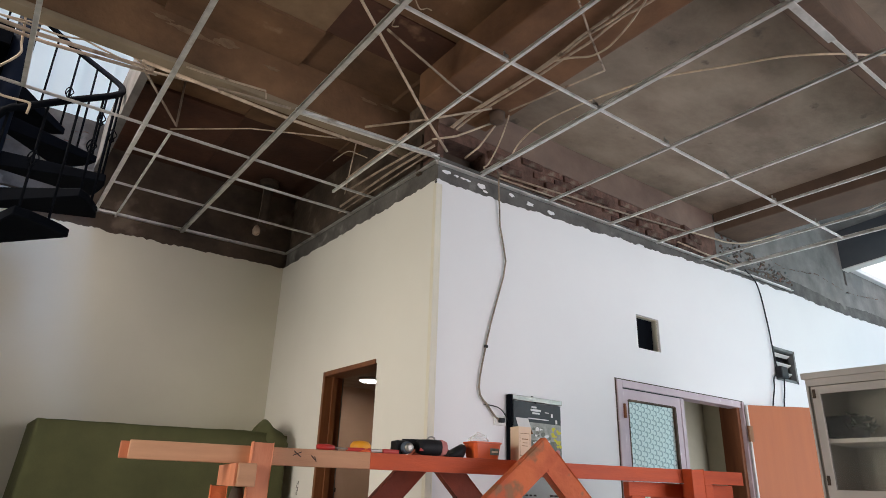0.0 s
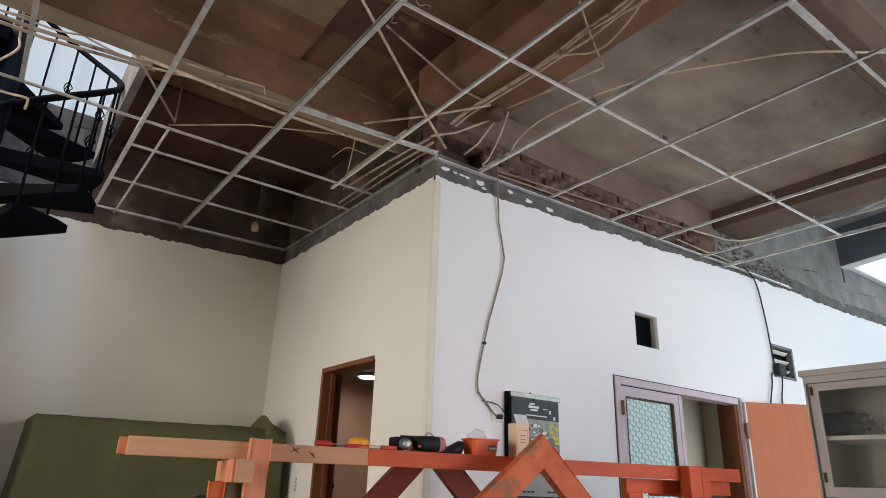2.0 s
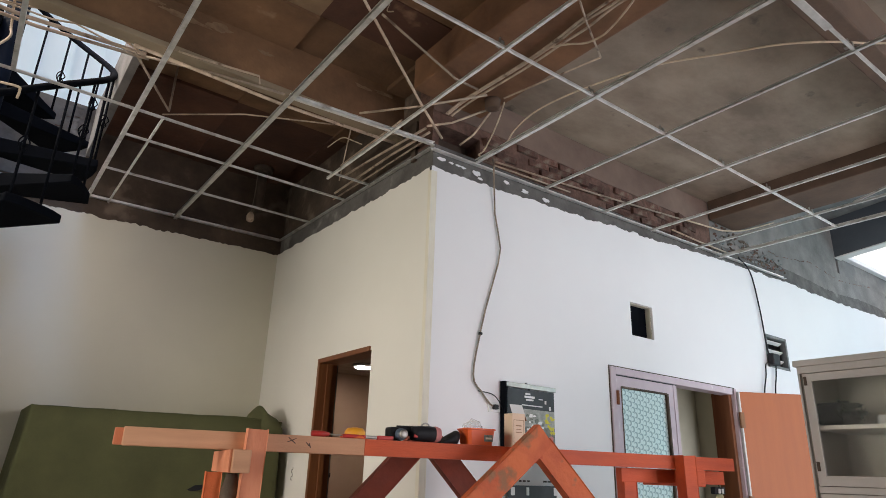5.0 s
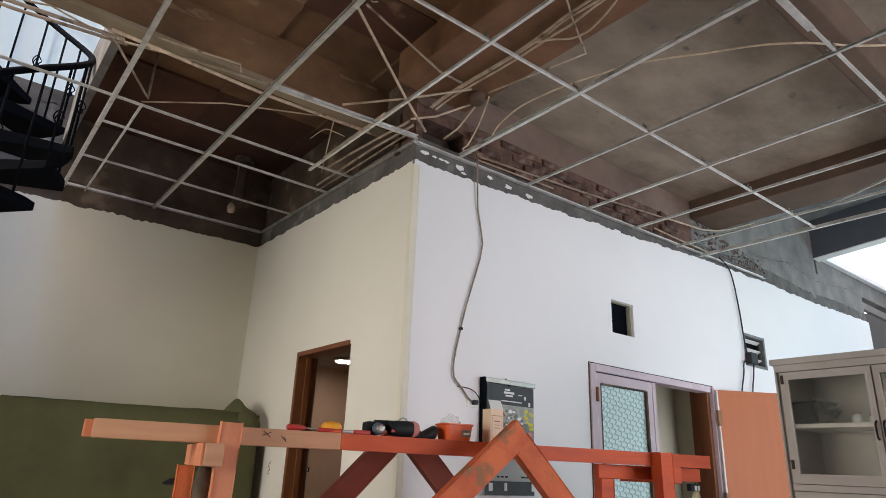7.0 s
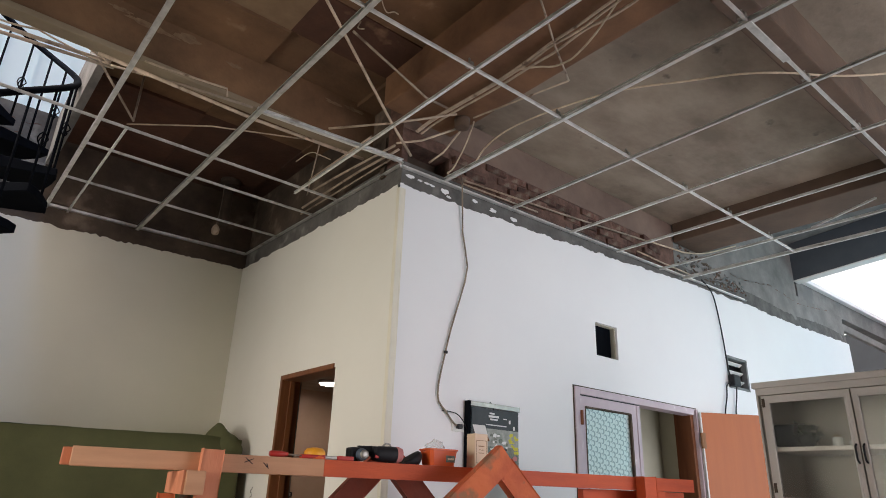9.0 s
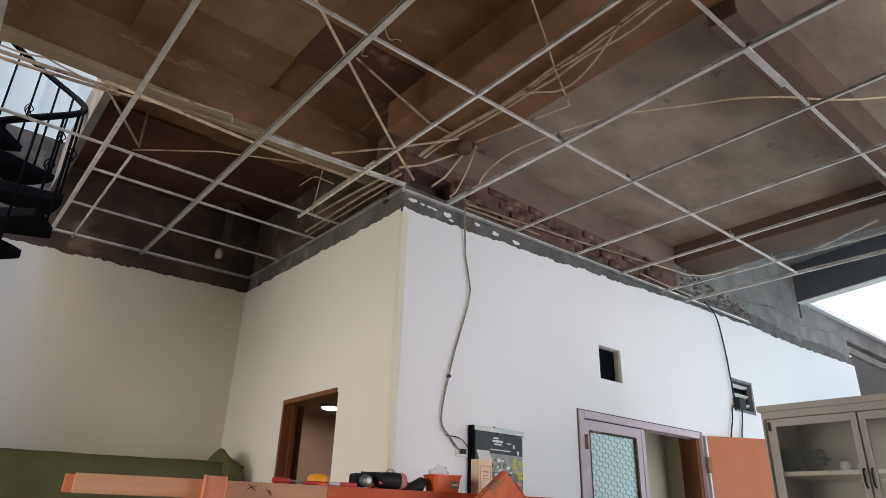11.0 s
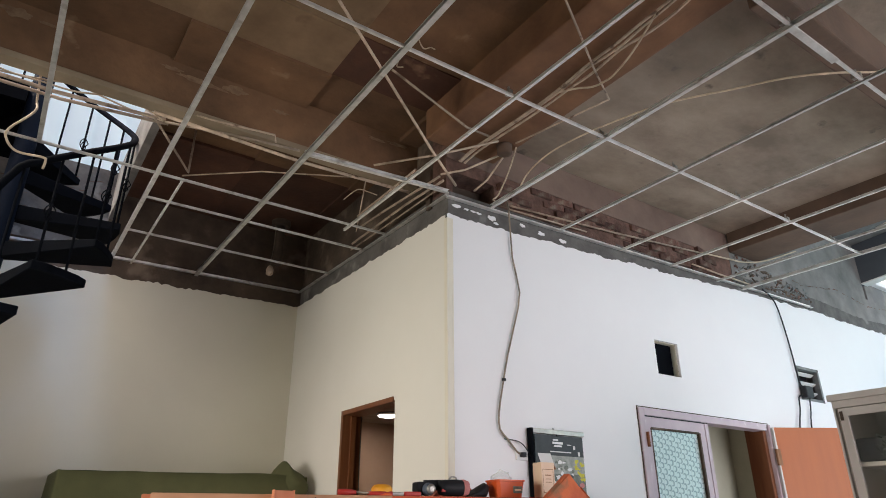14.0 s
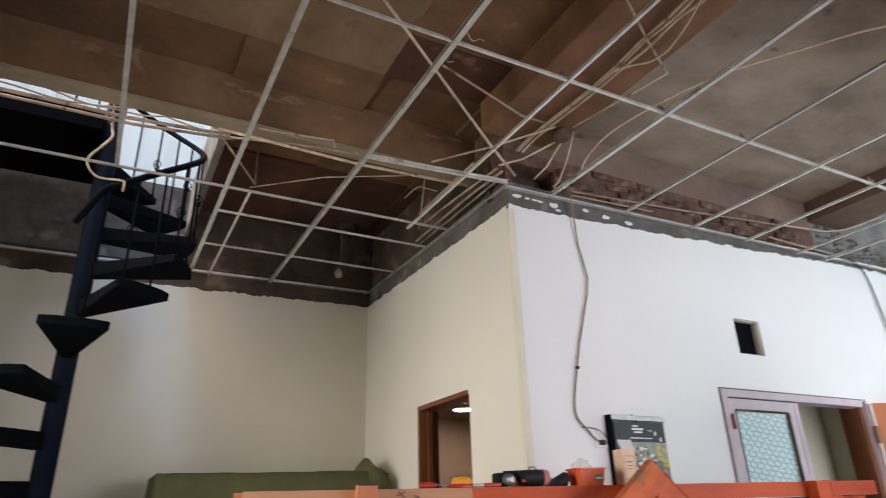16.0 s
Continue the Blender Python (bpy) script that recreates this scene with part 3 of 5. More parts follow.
# unseen walls, kept dark cement to cut light bounced down the stairs
setting("unseen_upper_west", cube(-6.5, -2, 4.1, -6.4, 3.4, 6.6), M_CEMENT)
setting("unseen_upper_south", cube(-6.5, -2.1, 4.1, 1.5, -2, 6.2), M_CEMENT)
setting("upper_floor", cube(-6.5, YA + 0.2, 4.0, 1.5, 3.55, 4.1), M_CEMENT)

# outside the far end
setting("neighbour_wall", cube(11.0, -9, -0.2, 11.3, 8, 4.32), M_NEIGHBOUR)
setting("parapet_beam", cube(6.2, 0.06, 3.762, 11.0, 0.25, 4.0, bevel=0.006), M_ENDREN)
setting("parapet_coping", cube(6.2, 0.0, 4.002, 11.0, 0.27, 4.065, bevel=0.008), M_WHITE)
setting("backdrop", cube(60, -60, 0, 60.2, 60, 60), M_HAZE)
bm = bmesh.new()
bar(bm, (7.46, 0.10, 3.655), (11.0, 0.10, 3.60), 0.06, 0.10)
bar(bm, (7.9, -0.35, 2.98), (11.0, -0.6, 3.05), 0.05, 0.06)
setting("canopy_frame", bm, M_ENDREN)


# ---- ceiling grid ----
def channel_mesh(length, w=0.034, h=0.022, t=0.0016):
    """A folded channel along x: flat face down, open on one side, with small lips."""
    bm = bmesh.new()
    for y0, z0, y1, z1 in ((-w / 2, 0, w / 2, t), (w / 2 - t, t, w / 2, h), (-w / 2, h, w / 2, h + t), (-w / 2, t, -w / 2 + t, 0.005), (-w / 2, h - 0.005, -w / 2 + t, h)):
        box(bm, 0, y0, z0, length, y1, z1)
    return bm


def channel(p, q, w=0.022, label="galvanised steel ceiling channel hung under the slab", lift=0.0):
    p, q = Vector(p), Vector(q)
    d = q - p
    ob = part("ceiling_channel", channel_mesh(d.length, w, 0.012 if w < 0.015 else 0.016 if w < 0.02 else 0.026), M_ZINC)
    ob.matrix_world = Matrix.Translation(p + Vector((0, 0, lift))) @ d.to_track_quat("X", "Z").to_matrix().to_4x4()
    return tagged(ob, label, "channel", "ceiling grid")


GZ = 3.3
for x, y0, y1 in ((-1.625, 2.44, -6.4), (-0.955, 2.42, -6.4), (-0.315, 0.86, -6.4), (0.345, -0.03, -6.4), (0.99, -0.03, -6.4),
                  (1.65, -0.03, -6.4), (2.255, -0.03, -6.4), (2.9, -0.03, -6.4)):
    channel((x, y0, GZ), (x, y1, GZ), 0.027 if x == -0.955 else 0.023 if x in (-1.625, 0.345) else 0.016)
channel((3.29, -0.03, GZ), (3.29, -3.2, GZ))
channel((-2.25, 0.75, GZ), (-2.25, -6.4, GZ), 0.023)
channel((-1.475, 0.76, GZ), (-1.475, 2.43, GZ), 0.013, "thin galvanised ceiling strip beside the stair opening")
for y, x0, x1 in ((1.745, -1.64, -0.02), (1.13, -1.62, -0.02), (0.765, -4.4, -0.02), (-1.048, -4.4, 3.3), (-2.1, -4.4, 3.2), (-3.15, -4.4, 3.2)):
    channel((x0, y, GZ), (x1, y, GZ), 0.014, "galvanised cross channel clipped across the ceiling grid", lift=0.006)
channel((-0.97, 0.05, GZ), (-0.01, -0.03, GZ), 0.02, "short galvanised channel meeting the wall corner", lift=0.006)
channel((2.93, -1.33, 3.325), (2.70, -1.84, 3.325), 0.014, "short galvanised strut laid askew on the grid")
# a stiffening sleeve on the cross channel, and hanger clips where the channels meet
tagged(part("channel_sleeve", cube(0.33, -2.117, 3.296, 0.72, -2.083, 3.304, bevel=0.001), M_ZINC), "flat galvanised joining sleeve on a ceiling channel", "channel")
clip = None
for x in (-0.315, 0.345, 0.99, 1.65, 2.255, 2.9):
    for y in (-1.048, -2.1):
        m = pose(x - 0.03, y + 0.01, 3.318)
        if clip is None:
            bm = cube(-0.012, -0.02, 0, 0.012, 0.02, 0.022, bevel=0.002)
            box(bm, -0.004, -0.004, 0.022, 0.004, 0.004, 0.05)
            clip = part("hanger_clip", bm, M_STEEL)
            clip.matrix_world = m
            tagged(clip, "small steel clip joining two ceiling channels", "clip", "ceiling grid clips")
        else:
            copy_thing(clip, m)


def angle(p, q, n):
    """An L-shaped edge trim fixed to a wall, n pointing into the room."""
    p, q, n = Vector(p), Vector(q), Vector(n)
    bm = bmesh.new()
    up = Vector((0, 0, 1))
    rows = [[bm.verts.new(v) for v in (a + up * 0.03, a, a + n * 0.03)] for a in (p, q)]
    for k in range(2):
        bm.faces.new((rows[0][k], rows[1][k], rows[1][k + 1], rows[0][k + 1]))
    bmesh.ops.recalc_face_normals(bm, faces=bm.faces)
    bmesh.ops.solidify(bm, geom=bm.faces[:], thickness=0.0015)
    return tagged(part("wall_angle", bm, M_ZINC), "galvanised steel edge angle along the wall top", "channel", "wall angles")


angle((0.0, 0.014, 3.296), (4.58, 0.0, 3.365), (0, -1, 0))
angle((0.014, 0.0, 3.31), (0.014, YA, 3.345), (-1, 0, 0))
angle((-4.4, YA + 0.008, 3.30), (0, YA + 0.008, 3.34), (0, -1, 0))


# ---- conduits and cables under the slab ----
def conduit(pts, r=0.010, label="dusty cream plastic conduit run under the slab", material=M_PIPE, steps=0, name="conduit", category="conduit"):
    return tagged(part(name, tube(bmesh.new(), pts, r * 0.74, 8, steps), material), label, category, "ceiling wiring")


conduit([(-1.30, -0.778, 3.828), (-0.93, -0.56, 3.72), (-0.178, -0.116, 3.5), (0.03, -0.06, 3.36)], 0.012)
conduit([(-0.70, -0.47, 3.69), (-0.034, -0.274, 3.67), (0.22, -0.262, 3.68)])
conduit([(-0.43, 0.22, 3.5), (-0.17, -0.105, 3.5), (0.234, -0.262, 3.67)])
conduit([(0.36, -0.11, 3.68), (0.15, 0.0, 3.55), (-0.05, 0.0, 3.45)])
conduit([(0.40, -0.11, 3.68), (0.36, 0.02, 3.55), (0.27, 0.06, 3.45)])
for k, dx in enumerate((0.0, 0.012, 0.045)):
    conduit([(0.10 + dx, 0.0, 3.60), (0.15 + dx, -0.15, 3.665), (0.178 + dx, -0.65, 3.668), (0.165 + dx * 0.6 + 0.012 * k, -0.95, 3.662), (0.155 + dx * 1.6, -1.123, 3.668), (0.145 + dx * 1.2 + 0.02 * (k % 2), -1.35, 3.66), (0.130 + dx * 2.0, -1.6, 3.66), (0.11 + dx * 1.5, -2.4, 3.665), (0.1 + dx * 2, -6.3, 3.66)],
            0.011, steps=6)
conduit([(0.175, -0.86, 3.66), (0.235, -0.97, 3.65), (0.301, -1.036, 3.65), (0.322, -1.11, 3.65), (0.317, -1.188, 3.65), (0.256, -1.366, 3.65), (0.144, -1.603, 3.66)], 0.008, "loose cream cable sagging under the beam", M_CABLE, 6, "cable", "cable")
conduit([(-0.36, -1.45, 3.69), (-0.05, -1.28, 3.68), (0.187, -1.149, 3.66), (0.481, -0.999, 3.66)], 0.008)
conduit([(0.481, -0.999, 3.66), (0.425, -0.736, 3.66), (0.345, -0.306, 3.67)], 0.008)
conduit([(0.64, 0.0, 3.56), (0.66, -0.08, 3.66), (0.653, -0.30, 3.70), (0.675, -0.58, 3.70), (0.749, -0.885, 3.70), (0.85, -1.143, 3.70), (1.02, -1.46, 3.675), (1.103, -1.725, 3.62), (1.221, -1.92, 3.58), (1.446, -2.089, 3.58), (1.687, -2.262, 3.62), (2.0, -2.5, 3.7)], 0.0085,
        "cream cable strung loosely below the grey slab", M_CABLE, 8, "cable", "cable")
conduit([(0.40, -0.25, 3.69), (0.46, -0.1, 3.60), (0.44, 0.0, 3.45), (0.40, 0.015, 3.40), (0.46, -0.01, 3.38)], 0.0075, "cream cable dropping from the junction box", M_CABLE, 6, "cable", "cable")
conduit([(-0.10, 1.16, 3.36), (-0.098, 0.36, 3.365), (-0.07, -0.06, 3.37)], 0.012)
conduit([(-0.133, 0.948, 3.42), (-0.119, 0.636, 3.42), (-0.06, 0.0, 3.43)], 0.012)
conduit([(-0.04, 1.3, 3.37), (-0.03, 0.05, 3.372)], 0.009)
conduit([(-0.12, 1.05, 3.55), (-0.118, 0.2, 3.56)], 0.013)
conduit([(-1.757, 0.345, 3.46), (-0.869, 0.369, 3.45), (-0.083, 0.345, 3.46)], 0.014, "thick cream conduit along the pale beam")
conduit([(-1.52, 0.40, 3.562), (-1.45, 0.30, 3.50), (-1.108, 0.20, 3.47), (-1.1, 0.20, 3.42)], 0.008)
conduit([(-1.72, 0.575, 3.565), (-1.403, 1.04, 3.52), (-1.40, 1.05, 3.9)], 0.010)
conduit([(-1.40, 1.26, 3.6), (-0.958, 0.889, 3.6), (-0.3, 0.59, 3.62)], 0.007)
conduit([(-0.378, 0.767, 3.5), (-0.34, 0.63, 3.53), (-0.27, 0.60, 3.52), (-0.209, 0.573, 3.5)], 0.005, "short twisted cable end", M_CABLE, 5, "cable", "cable")
conduit([(-0.343, 0.498, 3.55), (-0.2, 0.9, 3.34)], 0.006)
conduit([(-0.62, -0.60, 3.91), (-0.60, -0.59, 3.86), (-0.55, -0.56, 3.85), (-0.51, -0.57, 3.87), (-0.50, -0.60, 3.84)], 0.005, "short curled cable end below the slab", M_CABLE, 5, "cable", "cable")
conduit([(-0.72, -0.62, 3.6), (-0.70, -0.52, 3.68), (-0.66, -0.47, 3.78)], 0.005, "short curled cable end below the slab", M_CABLE, 5, "cable", "cable")
conduit([(0.54, -0.005, 3.385), (1.6, 0.0, 3.46), (2.77, 0.0, 3.56)], 0.010, "pinkish conduit fixed along the bricks")
conduit([(0.52, -0.005, 3.355), (1.3, 0.0, 3.385)], 0.008, "pinkish conduit fixed along the bricks")
conduit([(2.75, -0.02, 3.551), (3.1, -0.08, 3.545), (3.404, -0.04, 3.60), (3.835, -0.02, 3.72), (4.5, -0.02, 3.98)], 0.010, "white cable looping along the wall top", M_CABLE, 6, "cable", "cable")
conduit([(2.6, -0.01, 3.41), (3.0, -0.01, 3.40), (3.5, -0.01, 3.40)], 0.010, "short conduit lying on the wall top")
conduit([(-2.34, 0.507, 3.80), (-2.33, 0.66, 3.70), (-2.312, 0.72, 3.542), (-2.306, 0.70, 3.449), (-2.394, 0.70, 3.304), (-2.387, 0.70, 3.235), (-2.329, 0.70, 3.184), (-2.21, 0.70, 3.188), (-2.194, 0.70, 3.17), (-2.196, 0.70, 3.121)],
        0.009, "white cable coiled over a ceiling channel", M_CABLE, 8, "cable", "cable")
conduit([(-3.9, 0.60, 3.552), (-2.5, 0.60, 3.556), (-2.25, 0.60, 3.552), (-1.66, 0.59, 3.585)], 0.015, "straight cream conduit across the stair opening")
conduit([(-3.9, 0.63, 3.535), (-2.5, 0.63, 3.538), (-2.2, 0.63, 3.536), (-1.64, 0.60, 3.568)], 0.013, "straight cream conduit across the stair opening")
rng = random.Random(3)
for k in range(2):
    pts = [(-3.9 + i * 0.16, 0.575 + 0.012 * k, 3.592 + 0.03 * math.sin(i * 1.1 + k * 2.2) + rng.uniform(-0.012, 0.012)) for i in range(15)]
    conduit(pts[:-1] + [(-1.66, 0.578, 3.565)], 0.007, "thin cream cable looping along the stair opening", M_CABLE, 5, "cable", "cable")
conduit([(-1.66, 0.575, 3.56), (-1.3, 0.42, 3.52), (-0.9, 0.33, 3.50)], 0.010)

jb = tagged(part("junction_box", turned(bmesh.new(), [(0.03, 3.635), (0.052, 3.64), (0.052, 3.69), (0.056, 3.70)], 18, (0.335, -0.203, 0)), M_BEAMDARK, smooth=False),
            "round dusty junction box under the beam", "junction box")
pv = thing("drain_pipe", "grey plastic drain stub through the slab", "pipe", pose(-0.33, 2.2, 3.35))
part("pipe", turned(bmesh.new(), [(0.038, 0.12), (0.04, 0.13), (0.04, 0.56)], 18), M_DARKCEM, pv)
part("flange", turned(bmesh.new(), [(0.07, 0.50), (0.085, 0.51), (0.085, 0.56)], 20), M_DARKCEM, pv)
sk = thing("lamp_holder", "white lamp holder hanging near the far wall", "lamp holder", pose(-0.39, 2.2, 3.36))
part("socket", turned(bmesh.new(), [(0.018, 0), (0.03, 0.01), (0.034, 0.05), (0.024, 0.075), (0.012, 0.09)], 16), M_PIPE, sk)
part("wire", tube(bmesh.new(), [(0, 0, 0.09), (0.02, 0.02, 0.3), (0.01, 0, 0.54)], 0.004, 6, 4), M_GREYCABLE, sk)

# ---- cables down the white wall ----
tagged(part("wall_cable", tube(bmesh.new(), [(0.47, -0.03, 3.42), (0.495, -0.035, 3.341), (0.525, -0.014, 2.99), (0.575, -0.014, 2.75), (0.52, -0.014, 2.53), (0.449, -0.014, 2.311), (0.40, -0.014, 2.12), (0.361, -0.014, 1.947), (0.366, -0.014, 1.85),
                                             (0.42, -0.014, 1.80), (0.487, -0.014, 1.733), (0.515, -0.02, 1.72)], 0.0056, 8, 2), M_GREYCABLE),
       "grey-brown cable hanging down the white wall", "cable")
for z in (2.15,):
    x = float(np.interp(z, (1.947, 2.311, 2.75), (0.361, 0.449, 0.575)))
    tagged(part("cable_tie", turned(bmesh.new(), [(0.012, -0.008), (0.013, 0), (0.012, 0.008)], 10, (x, -0.014, z)), M_DARK), "dark tape round the hanging cable", "tape", "cable ties")
so = thing("wall_socket", "small white wall socket with a plugged cable", "socket", pose(0.53, 0, 1.715))
part("plate", cube(-0.045, -0.012, -0.03, 0.045, 0, 0.03, bevel=0.004), M_PAPER, so)
part("plug", cube(-0.02, -0.04, -0.014, 0.012, -0.012, 0.014, bevel=0.005), M_DARK, so)
tagged(part("thin_wire", tube(bmesh.new(), [(0.40, -0.008, 1.80), (0.50, -0.02, 1.79), (0.55, -0.03, 1.75), (0.60, -0.02, 1.69)], 0.003, 6, 6), M_DARK), "thin dark wire looping to the socket", "cable")

ex = thing("extension_lead", "black socket block hanging on a dark cable", "extension lead", pose(4.04, 0, 2.44))
part("lead", tube(bmesh.new(), [(-0.38, -0.02, 0.95), (-0.19, -0.02, 0.835), (-0.10, -0.018, 0.48), (-0.065, -0.02, 0.104), (-0.02, -0.03, 0.03)], 0.007, 8, 6), M_DARK, ex)
part("block", cube(-0.07, -0.07, -0.05, 0.06, -0.01, 0.06, bevel=0.014), M_DARK, ex)
part("tail", tube(bmesh.new(), [(-0.06, -0.03, -0.02), (-0.13, -0.02, -0.05), (-0.16, -0.02, -0.16), (-0.25, -0.02, -0.40), (-0.3, -0.02, -0.9)], 0.0065, 8, 6), M_DARK, ex)
part("tail", tube(bmesh.new(), [(0.04, -0.03, -0.03), (0.03, -0.02, -0.15), (-0.03, -0.02, -0.34), (-0.1, -0.02, -0.9)], 0.0065, 8, 6), M_DARK, ex)

# ---- vent holes ----
bm = cube(VENT[0], 0.065, VENT[2], VENT[1], 0.075, VENT[3])
ve = tagged(part("vent_panel", bm, M_BLACK), "dark panel set back in a square wall vent", "vent")
bm = cube(VENT[1] - 0.004, 0.021, VENT[2], VENT[1] + 0.0, 0.065, VENT[3])
box(bm, VENT[0], 0.021, VENT[2], VENT[0] + 0.004, 0.065, VENT[3])
box(bm, VENT[0] + 0.004, 0.021, VENT[3] - 0.004, VENT[1] - 0.004, 0.065, VENT[3])
box(bm, VENT[0] + 0.004, 0.021, VENT[2], VENT[1] - 0.004, 0.065, VENT[2] + 0.004)
part("lining", bm, M_WARMLIT, ve, "cream painted inner edges")
lo = thing("louvre_vent", "dark vent with white louvre blades in the wall", "vent")
bm = bmesh.new()
for a in ((LOUVRE[0], LOUVRE[0] + 0.03, LOUVRE[2], LOUVRE[3]), (LOUVRE[1] - 0.03, LOUVRE[1], LOUVRE[2], LOUVRE[3]), (LOUVRE[0], LOUVRE[1], LOUVRE[2], LOUVRE[2] + 0.025), (LOUVRE[0], LOUVRE[1], LOUVRE[3] - 0.025, LOUVRE[3])):
    box(bm, a[0], -0.004, a[2], a[1], 0.05, a[3])
part("frame", bm, M_CEMENT, lo)
for k in range(3):
    z = LOUVRE[2] + 0.075 + k * 0.09
    part("blade", bar(bmesh.new(), (LOUVRE[0] + 0.03, 0.05, z + 0.01), (LOUVRE[1] - 0.03, 0.05, z + 0.01), 0.045, 0.012, up=(0, 0.55, 1)), M_PAPER, lo)
part("backing", cube(LOUVRE[0], 0.12, LOUVRE[2], LOUVRE[1], 0.13, LOUVRE[3]), M_DARK, lo)

# ---- doors ----
d1 = thing("door_1", "brown varnished doorway standing open to a dim room", "doorway", kind="structure")
y0, y1, zt = 0.578, 1.358, 2.10
part("jamb", cube(0.004, y0, 0, 0.155, y0 + 0.03, zt, bevel=0.003), M_DOORWOOD, d1)
part("jamb", cube(-0.012, y1 - 0.034, 0, 0.135, y1, zt, bevel=0.003), M_DOORWOOD, d1)
part("stop", cube(0.05, y1 - 0.05, 0, 0.09, y1 - 0.034, zt - 0.034, bevel=0.002), M_DOORWOOD, d1)
part("head", cube(-0.012, y0 + 0.035, zt - 0.034, 0.135, y1 - 0.034, zt, bevel=0.003), M_DOORWOOD, d1)
sw = thing("wall_switch", "small dark switch plate in the back room", "switch", pose(2.06, 5.1, 1.26))
part("plate", cube(-0.05, -0.012, -0.028, 0.05, 0.0, 0.028, bevel=0.003), M_DARK, sw)
part("rocker", cube(-0.02, -0.018, -0.018, 0.02, -0.0125, 0.018, bevel=0.002), M_PAPER, sw)
cl = thing("ceiling_lamp", "round white glowing lamp on the back room ceiling", "lamp", pose(2.0, 4.2, 2.615))
part("rim", turned(bmesh.new(), [(0.13, -0.03), (0.14, -0.025), (0.14, 0)], 28), M_PAPER, cl)
part("diffuser", turned(bmesh.new(), [(0.05, -0.05), (0.11, -0.043), (0.128, -0.03), (0.128, -0.026)], 28), M_LAMP, cl, "glowing white diffuser")
lp = bpy.data.lights.new("back_room_lamp", "AREA")
lp.shape, lp.size, lp.energy, lp.color = "DISK", 0.24, 4.5, (1, 0.9, 0.78)
new("back_room_lamp", lp).matrix_world = look((2.0, 4.2, 2.55), (2.0, 4.2, 0))

d2 = thing("door_2", "lilac double door frame with one glazed leaf shut", "door", kind="structure")
fz = 2.10
part("jamb", cube(1.643, -0.015, 0, 1.70, 0.10, fz, bevel=0.004), M_LILAC, d2)
part("jamb", cube(3.296, -0.015, 0, 3.328, 0.02, fz, bevel=0.004), M_LILAC, d2)
part("head", cube(1.70, -0.015, fz - 0.052, 3.266, 0.10, fz, bevel=0.004), M_LILAC, d2)
part("reveal", cube(3.258, 0.021, 0, 3.325, 0.185, fz - 0.02, bevel=0.003), M_DOORWOOD, d2)
part("wall_joint", cube(1.634, -0.005, 0, 1.642, 0.0, fz + 0.004), M_DARKCEM, d2, "dirty open joint beside the frame")
part("wall_joint", cube(1.634, -0.005, fz + 0.004, 3.32, 0.0, fz + 0.010), M_DARKCEM, d2, "dirty open joint above the frame")
# dark strips paint the shade in the gap round the glazed leaf
part("gap_shade", cube(1.7005, -0.006, 0.01, 1.7055, 0.0, 2.04), M_DARK, d2)
part("gap_shade", cube(1.7005, -0.006, 2.0405, 2.452, 0.0, 2.0475), M_DARK, d2)
part("reveal", cube(1.645, 0.10, 0, 1.70, 0.21, fz - 0.02, bevel=0.003), M_DOORWOOD, d2)
gl = part("glazed_leaf", wall_core(bmesh.new(), "x", 1.706, 2.41, 0.0, 0.04, 0.01, 2.04, ((1.768, 2.335, 0.85, 1.965),)), M_LILAC, d2)
part("pane", cube(1.768, 0.018, 0.85, 2.335, 0.024, 1.965), M_FIGURED, gl, "frosted pane with a pressed scroll pattern")
bm = cube(1.764, -0.004, 0.85, 1.772, 0.016, 1.965)
box(bm, 2.325, -0.004, 0.85, 2.343, 0.016, 1.965)
box(bm, 1.772, -0.004, 1.957, 2.325, 0.016, 1.97)
part("bead", bm, M_DARKCEM, gl)
part("meeting_stile", cube(2.41, -0.006, 0.01, 2.452, 0.045, 2.045, bevel=0.004), M_LILAC, gl)
for z in (1.83, 1.15, 0.3):
    part("hinge", tube(bmesh.new(), [(1.703, -0.02, z), (1.703, -0.02, z + 0.10)], 0.012, 8), M_DOORWOOD, gl)
# open leaf, hinged on the far jamb and swung far round into the room
ol = thing("open_door_leaf", "plain orange-brown veneered door leaf swung open", "door", pose(3.33, -0.03, 0, 0, 0, -31.5))
part("panel", cube(0.0, -0.02, 0.01, 0.80, 0.02, 2.075, bevel=0.003), M_ORANGE, ol)
part("edge_strip", cube(-0.012, -0.022, 0.01, 0.0, 0.022, 2.075), M_PAPER, ol)
for z in (1.77, 1.1, 0.25):
    bm = cube(-0.03, -0.03, z, 0.015, -0.022, z + 0.13)
    tube(bm, [(-0.02, -0.03, z), (-0.02, -0.03, z + 0.13)], 0.010, 8)
    part("hinge", bm, M_CARDBROWN, ol, "dull brown butt hinge")

# ---- calendar on the wall ----
ca = thing("wall_calendar", "long dark printed calendar hanging on the white wall", "calendar", pose(0.588, -0.012, 1.187) @ Matrix.Diagonal((0.975, 1, 1, 1)))
bm = bmesh.new()
n = 14
rows = []
for i in range(n + 1):
    z = 0.68 * i / n
    d = -0.006 * math.sin(i * 0.7) - 0.004
    rows.append([bm.verts.new((x, d - 0.01 * (x / 0.46) * (1 - i / n), z)) for x in (0, 0.23, 0.46)])
for a, b in zip(rows, rows[1:]):
    for k in range(2):
        bm.faces.new((a[k], a[k + 1], b[k + 1], b[k]))
bmesh.ops.solidify(bm, geom=bm.faces[:], thickness=0.002)
bmesh.ops.recalc_face_normals(bm, faces=bm.faces)
